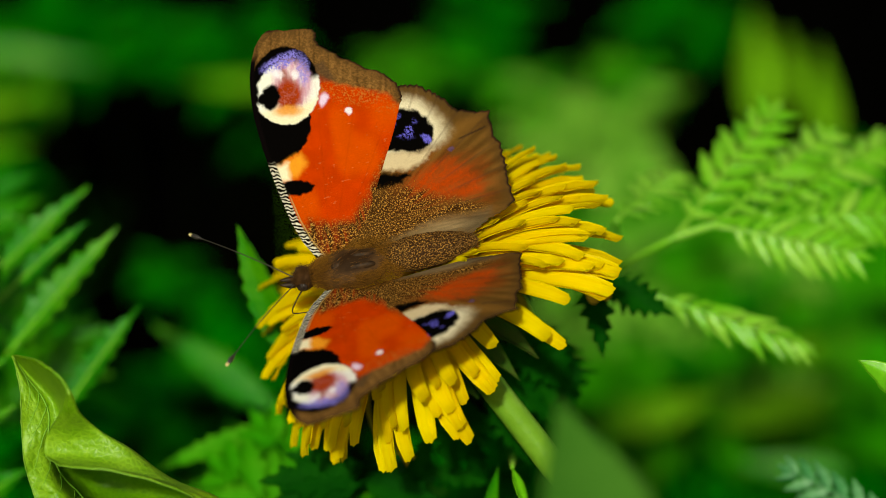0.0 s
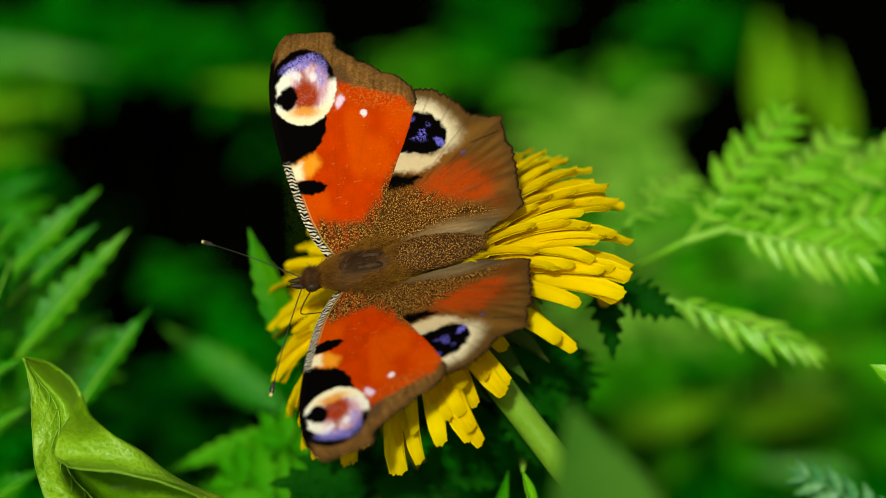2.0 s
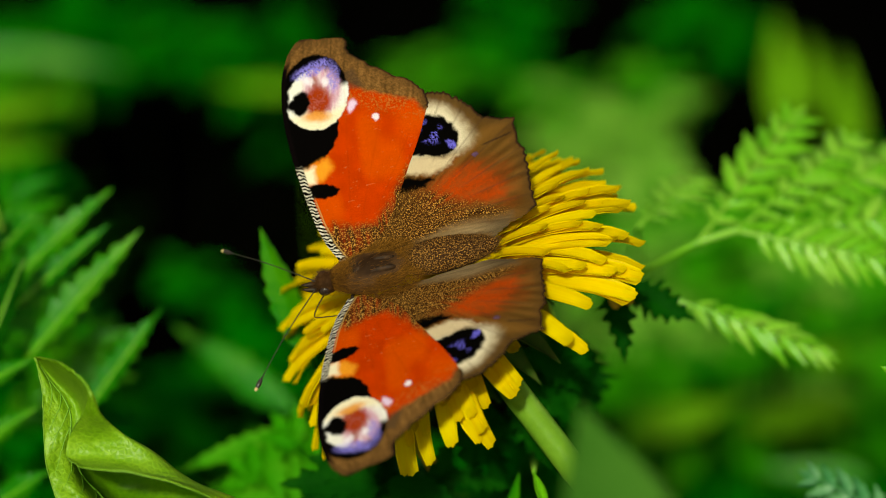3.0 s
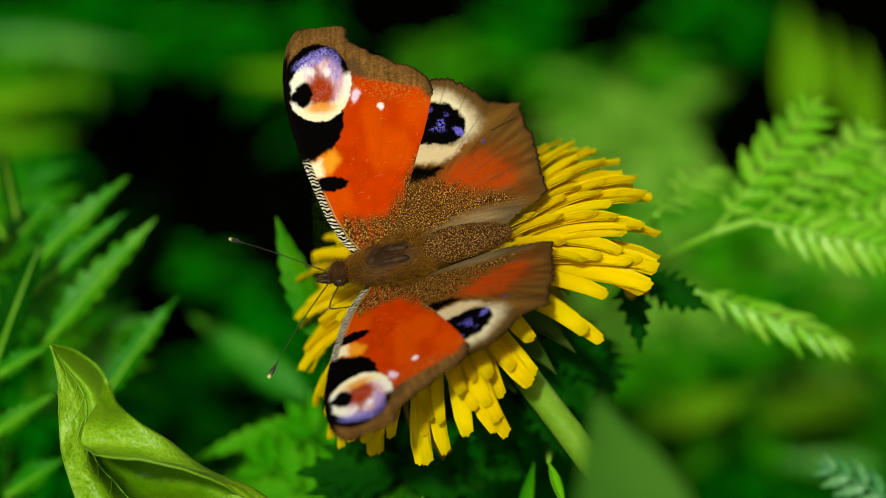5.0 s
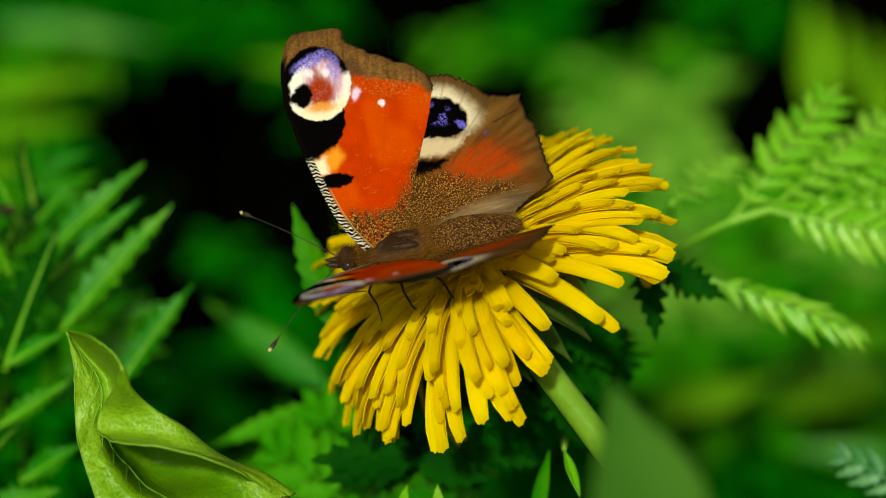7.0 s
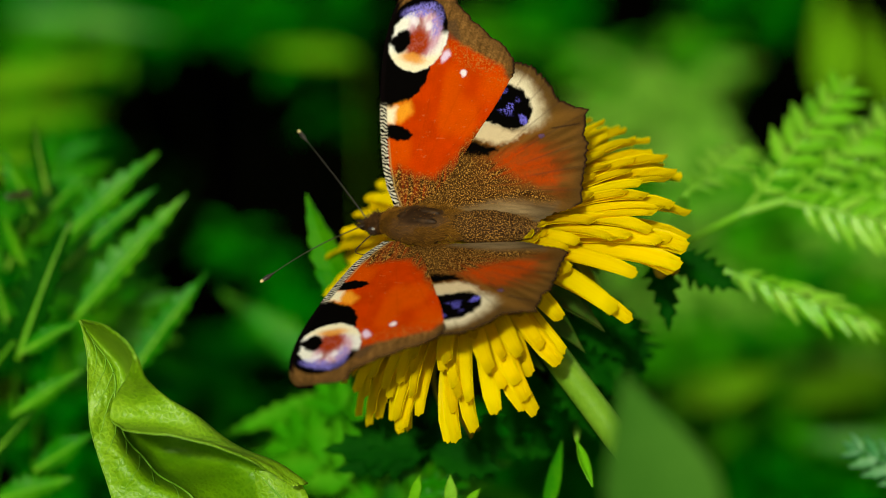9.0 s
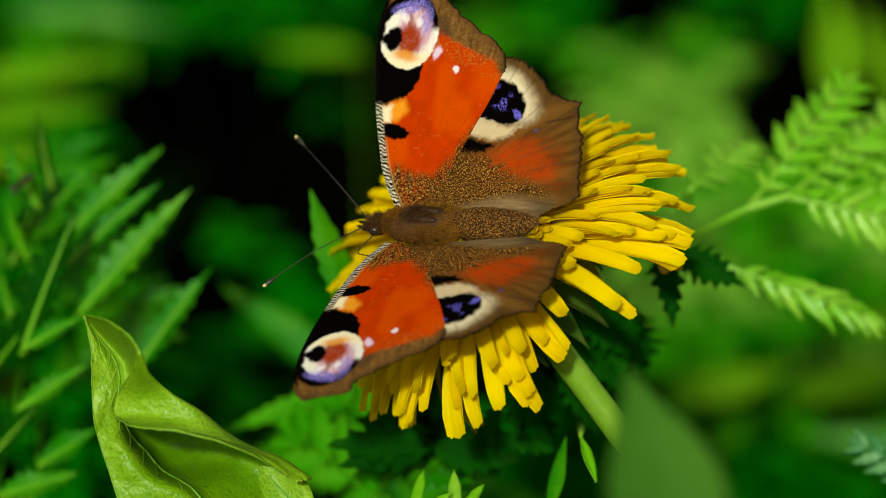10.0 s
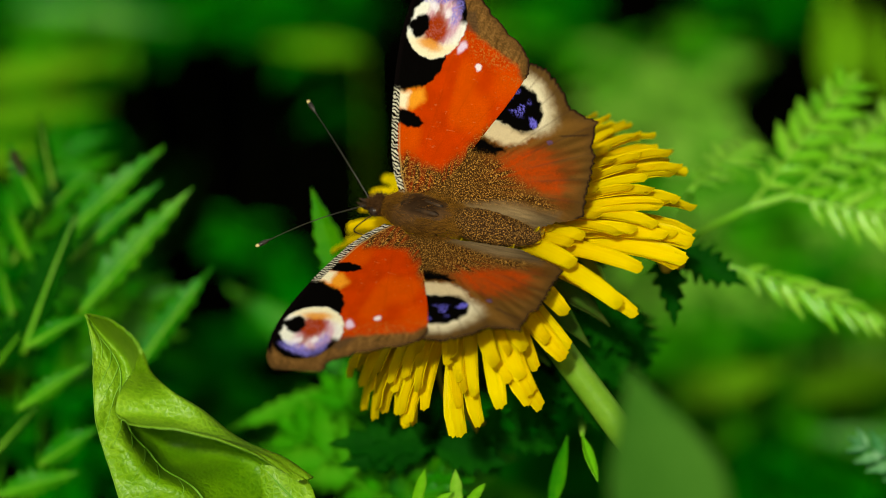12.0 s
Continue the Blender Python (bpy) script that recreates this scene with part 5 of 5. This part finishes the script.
# ---- a small insect on the leaves ----
def build_insect():
    f = thing("insect", "tiny dark brown insect crawling on a leaf", "insect")
    for name, cx, rx, ry, mat, label in (("abdomen", 1.3, 1.15, 0.60, M_CHITIN, ""), ("thorax", -0.3, 0.75, 0.50, M_CHITIN, ""), ("head", -1.45, 0.55, 0.48, M_HORN, "")):
        V, F = ellipsoid(cx, 0, 0.55, rx, ry, ry * 0.9, 14, 14)
        mesh_part(name, V * 0.001, F, mat, f, label)
    for side in (-1, 1):
        for hx, fx in ((-0.7, -1.4), (-0.2, 0.0), (0.3, 1.5)):
            q = np.array([(hx, side * 0.3, 0.5), ((hx + fx) / 2, side * 1.0, 0.8), (fx, side * 1.5, 0.0)])
            mesh_part("leg", *tube(spline(q, 9) * 0.001, np.linspace(0.10, 0.05, 9) * 0.001, 6), M_CHITIN, f)
    return f


insect = build_insect()


# ---- meadow all round ----
def build_meadow():
    rs = np.random.default_rng(21)
    n = 30000
    ang, rad = rs.random(n) * 2 * np.pi, 0.25 + 2.6 * rs.random(n) ** 0.8
    X, Y = np.cos(ang) * rad, 0.2 + np.sin(ang) * rad
    keep = (np.hypot(X, Y + 0.33) > 0.18) & ~((np.abs(X) < 0.30) & (Y > -0.12) & (Y < 0.75))
    X, Y = X[keep], Y[keep]
    n = len(X)
    h, w, yaw, lean = rs.uniform(0.04, 0.16, n), rs.uniform(0.002, 0.0045, n), rs.random(n) * 6.3, rs.uniform(0.1, 0.7, n)
    V = np.zeros((n, 7, 3))
    for i, (s, ww) in enumerate(((0, 1), (0.4, 0.9), (0.75, 0.6))):
        for j, sd in enumerate((-1, 1)):
            V[:, 2 * i + j, 0] = X + np.cos(yaw) * lean * h * s * s - np.sin(yaw) * w * ww * sd * 0.5
            V[:, 2 * i + j, 1] = Y + np.sin(yaw) * lean * h * s * s + np.cos(yaw) * w * ww * sd * 0.5
            V[:, 2 * i + j, 2] = h * s - 0.004
    V[:, 6] = np.stack([X + np.cos(yaw) * lean * h, Y + np.sin(yaw) * lean * h, h * 0.96], -1)
    base = (np.arange(n) * 7)[:, None]
    F = [tuple(f) for q in ((0, 1, 3, 2), (2, 3, 5, 4), (4, 5, 6)) for f in (base + np.array(q)).tolist()]
    ob = mesh_part("grass", V.reshape(-1, 3), F, M_GRASS, None)
    tagged(ob, "short green meadow grass around the undergrowth", "grass", kind="stuff")


build_meadow()


# ---- what moves ----
def motions():
    walk(butterfly, [
        (0, pose(0.00147, -0.00060, 0.29979, -27.89, 11.46, -177.00)),
        (0.5, pose(0.00122, -0.00059, 0.29984, -27.65, 14.33, -176.72)),
        (1, pose(0.00138, -0.00047, 0.29972, -22.45, 10.94, -176.65)),
        (1.5, pose(0.00120, -0.00009, 0.29946, -23.93, 10.97, -178.11)),
        (2, pose(0.00113, -0.00062, 0.30009, -26.31, 12.77, -178.85)),
        (2.5, pose(0.00121, -0.00078, 0.30011, -25.70, 13.21, -179.22)),
        (3, pose(0.00131, -0.00083, 0.30007, -25.21, 14.17, -178.95)),
        (5, pose(0.00106, -0.00059, 0.29989, -29.40, 15.25, -179.00)),
        (5.5, pose(0.00113, -0.00064, 0.29984, -29.37, 13.05, -178.88)),
        (6, pose(0.00094, -0.00045, 0.29973, -24.79, 13.02, -178.09)),
        (6.5, pose(0.00065, -0.00033, 0.29966, -26.14, 13.18, -177.96)),
        (7, pose(0.00015, -0.00032, 0.29935, -24.87, 13.37, 179.57)),
        (7.2, pose(0.00026, 0.00011, 0.29930, -20.70, 13.24, 179.78)),
        (8.8, pose(0.00082, -0.00021, 0.29910, -16.33, 11.99, 157.03)),
        (9, pose(0.00072, 0.00013, 0.29910, -16.23, 13.24, 157.16)),
        (9.5, pose(0.00056, -0.00032, 0.29900, -15.27, 12.50, 156.25)),
        (10, pose(0.00026, -0.00021, 0.29907, -16.95, 15.52, 156.68)),
        (10.5, pose(0.00043, -0.00016, 0.29930, -17.17, 14.49, 157.56)),
        (11, pose(0.00030, 0.00020, 0.29925, -19.31, 14.23, 157.96)),
        (11.5, pose(-0.00031, 0.00034, 0.29905, -17.12, 14.62, 155.16)),
        (12, pose(0.00006, -0.00095, 0.29928, -18.08, 5.01, 153.41)),
    ])
    near_turns = [
        (0, 33.16, 4.30, -0.28),
        (0.5, 39.73, 6.23, -3.05),
        (1, 43.77, 7.32, -4.10),
        (1.5, 41.39, 4.79, -1.45),
        (2, 21.58, 4.80, 0.37),
        (2.5, 18.02, 5.03, 1.16),
        (3, 17.42, 5.50, 0.92),
        (5, 29.87, 5.69, 1.91),
        (5.5, 29.16, 5.51, 2.99),
        (6, 22.98, 4.79, 2.16),
        (6.5, 30.03, 4.15, 0.71),
        (7, 53.20, 2.60, -2.20),
        (7.2, 52.40, 2.40, -2.60),
        (8.8, 10.40, -2.11, 5.76),
        (9, 13.00, -1.73, 5.38),
        (9.5, 10.85, -0.77, 5.54),
        (10, 9.74, -0.90, 5.20),
        (10.5, 14.34, -0.41, 4.53),
        (11, 24.66, -3.93, 3.74),
        (11.5, 25.10, -2.95, 3.51),
        (12, 13.57, -0.85, 2.92),
    ]
    hinge = (0.00009, 0.00100, 0.00099)
    near_rows = [(t, pose(*hinge, a, b, c)) for t, a, b, c in near_turns]
    # the hindwing lags behind as the wing is raised, its rear corner held up
    near_hind_rows = []
    for t, a, b, c in near_turns:
        lag = max(0, min(1, (a - 25) / 26.5))
        near_hind_rows.append((t, pose(*hinge, a - 2.5 * lag, b + 7.5 * lag, c + 2.5 * lag)))
    far_rows = [
        (0, pose(0.00009, -0.00100, 0.00099, -24.00, -1.31, 0.76)),
        (0.5, pose(0.00009, -0.00100, 0.00099, -24.05, -5.61, 3.21)),
        (1, pose(0.00009, -0.00100, 0.00099, -23.26, -4.68, 7.89)),
        (1.5, pose(0.00009, -0.00100, 0.00099, -23.59, -3.85, 6.86)),
        (2, pose(0.00009, -0.00100, 0.00099, -19.25, 0.86, -1.64)),
        (2.5, pose(0.00009, -0.00100, 0.00099, -16.92, 1.16, -1.82)),
        (3, pose(0.00009, -0.00100, 0.00099, -18.06, 0.05, -1.42)),
        (5, pose(0.00009, -0.00100, 0.00099, -20.67, -1.68, 1.05)),
        (5.5, pose(0.00009, -0.00100, 0.00099, -20.35, -1.93, 2.04)),
        (6, pose(0.00009, -0.00100, 0.00099, -23.07, -1.50, 1.01)),
        (6.5, pose(0.00009, -0.00100, 0.00099, -24.31, -2.34, 0.98)),
        (7, pose(0.00009, -0.00100, 0.00099, -19.14, -8.41, 11.21)),
        (7.2, pose(0.00009, -0.00100, 0.00099, -16.70, -6.38, 12.46)),
        (8.8, pose(0.00009, -0.00100, 0.00099, -35.50, -0.63, -1.89)),
        (9, pose(0.00009, -0.00100, 0.00099, -34.28, -2.29, -0.94)),
        (9.5, pose(0.00009, -0.00100, 0.00099, -37.56, -2.32, -0.28)),
        (10, pose(0.00009, -0.00100, 0.00099, -38.37, -2.50, -1.22)),
        (10.5, pose(0.00009, -0.00100, 0.00099, -39.45, -1.86, -0.38)),
        (11, pose(0.00009, -0.00100, 0.00099, -45.92, -3.53, 0.03)),
        (11.5, pose(0.00009, -0.00100, 0.00099, -46.74, -2.74, -0.47)),
        (12, pose(0.00009, -0.00100, 0.00099, -38.70, 0.60, -1.78)),
    ]
    walk(wings[1][0], near_rows)
    walk(wings[1][1], near_hind_rows)
    for w in wings[-1]:
        walk(w, far_rows)
    walk(insect, [
        (0, pose(-0.07143, 0.04482, 0.27689, 41.91, -4.40, -17.08)),
        (5, pose(-0.06973, 0.04439, 0.27628, 41.91, -4.40, -17.08)),
        (7, pose(-0.06673, 0.04330, 0.27474, 41.91, -4.40, -17.08)),
        (8.8, pose(-0.06620, 0.04337, 0.27482, 40.88, -11.08, -9.44)),
        (9.2, pose(-0.06671, 0.04364, 0.27523, 38.46, -18.63, -0.04)),
        (9.6, pose(-0.06673, 0.04379, 0.27544, 34.31, -26.05, 10.80)),
        (10, pose(-0.06651, 0.04404, 0.27578, 27.36, -33.33, 24.75)),
        (10.4, pose(-0.06675, 0.04425, 0.27609, 17.87, -38.77, 40.79)),
        (11, pose(-0.06637, 0.04489, 0.27699, 1.73, -42.07, 65.46)),
        (11.5, pose(-0.06681, 0.04526, 0.27754, -15.46, -39.66, 91.46)),
        (12, pose(-0.06723, 0.04565, 0.27808, -31.99, -28.97, 120.25)),
    ])
    walk(antennae[1], [
        (0, pose(0.01560, 0.00055, 0.00160, 0.00, -19.19, 51.85)),
        (0.5, pose(0.01560, 0.00055, 0.00160, 0.00, -16.88, 52.36)),
        (1, pose(0.01560, 0.00055, 0.00160, -0.00, -10.21, 52.97)),
        (1.5, pose(0.01560, 0.00055, 0.00160, 0.00, -14.74, 53.67)),
        (2, pose(0.01560, 0.00055, 0.00160, 0.00, -1.39, 69.13)),
        (2.5, pose(0.01560, 0.00055, 0.00160, 0.00, -6.54, 85.83)),
        (3, pose(0.01560, 0.00055, 0.00160, 0.00, -2.67, 54.85)),
        (5, pose(0.01560, 0.00055, 0.00160, -0.00, -10.76, 54.67)),
        (5.5, pose(0.01560, 0.00055, 0.00160, 0.00, -13.60, 54.34)),
        (6, pose(0.01560, 0.00055, 0.00160, 0.00, -14.24, 55.64)),
        (6.5, pose(0.01560, 0.00055, 0.00160, 0.00, -13.50, 52.97)),
        (7, pose(0.01560, 0.00055, 0.00160, 0.00, -12.49, 54.44)),
        (9, pose(0.01560, 0.00055, 0.00160, -0.00, -10.45, 54.73)),
        (9.5, pose(0.01560, 0.00055, 0.00160, 0.00, -10.22, 54.63)),
        (10, pose(0.01560, 0.00055, 0.00160, -0.00, -10.02, 54.87)),
        (10.5, pose(0.01560, 0.00055, 0.00160, 0.00, -11.98, 53.93)),
        (11, pose(0.01560, 0.00055, 0.00160, 0.00, -12.75, 52.49)),
        (11.5, pose(0.01560, 0.00055, 0.00160, 0.00, -11.72, 53.19)),
        (12, pose(0.01560, 0.00055, 0.00160, -0.00, -14.53, 55.42)),
    ])
    walk(antennae[-1], [
        (0, pose(0.01560, -0.00055, 0.00160, -0.00, 3.06, -37.06)),
        (0.5, pose(0.01560, -0.00055, 0.00160, -0.00, 3.58, -38.35)),
        (1, pose(0.01560, -0.00055, 0.00160, 0.00, 2.21, -37.06)),
        (1.5, pose(0.01560, -0.00055, 0.00160, 0.00, 0.63, -36.96)),
        (2, pose(0.01560, -0.00055, 0.00160, 0.00, 6.45, -35.90)),
        (2.5, pose(0.01560, -0.00055, 0.00160, -0.00, 45.55, -44.92)),
        (3, pose(0.01560, -0.00055, 0.00160, 0.00, 11.41, -37.38)),
        (5, pose(0.01560, -0.00055, 0.00160, 0.00, 7.39, -35.39)),
        (5.5, pose(0.01560, -0.00055, 0.00160, 0.00, 4.64, -34.69)),
        (6, pose(0.01560, -0.00055, 0.00160, -0.00, -0.60, -37.50)),
        (6.5, pose(0.01560, -0.00055, 0.00160, 0.00, 0.21, -37.79)),
        (7, pose(0.01560, -0.00055, 0.00160, 0.00, 1.99, -37.60)),
        (9, pose(0.01560, -0.00055, 0.00160, -0.00, -25.20, -39.11)),
        (9.5, pose(0.01560, -0.00055, 0.00160, 0.00, -25.70, -37.37)),
        (10, pose(0.01560, -0.00055, 0.00160, 0.00, -25.09, -36.93)),
        (10.5, pose(0.01560, -0.00055, 0.00160, 0.00, -23.31, -37.05)),
        (11, pose(0.01560, -0.00055, 0.00160, 0.00, -22.43, -36.43)),
        (11.5, pose(0.01560, -0.00055, 0.00160, 0.00, -23.16, -34.26)),
        (12, pose(0.01560, -0.00055, 0.00160, 0.00, -25.15, -36.43)),
    ])


motions()
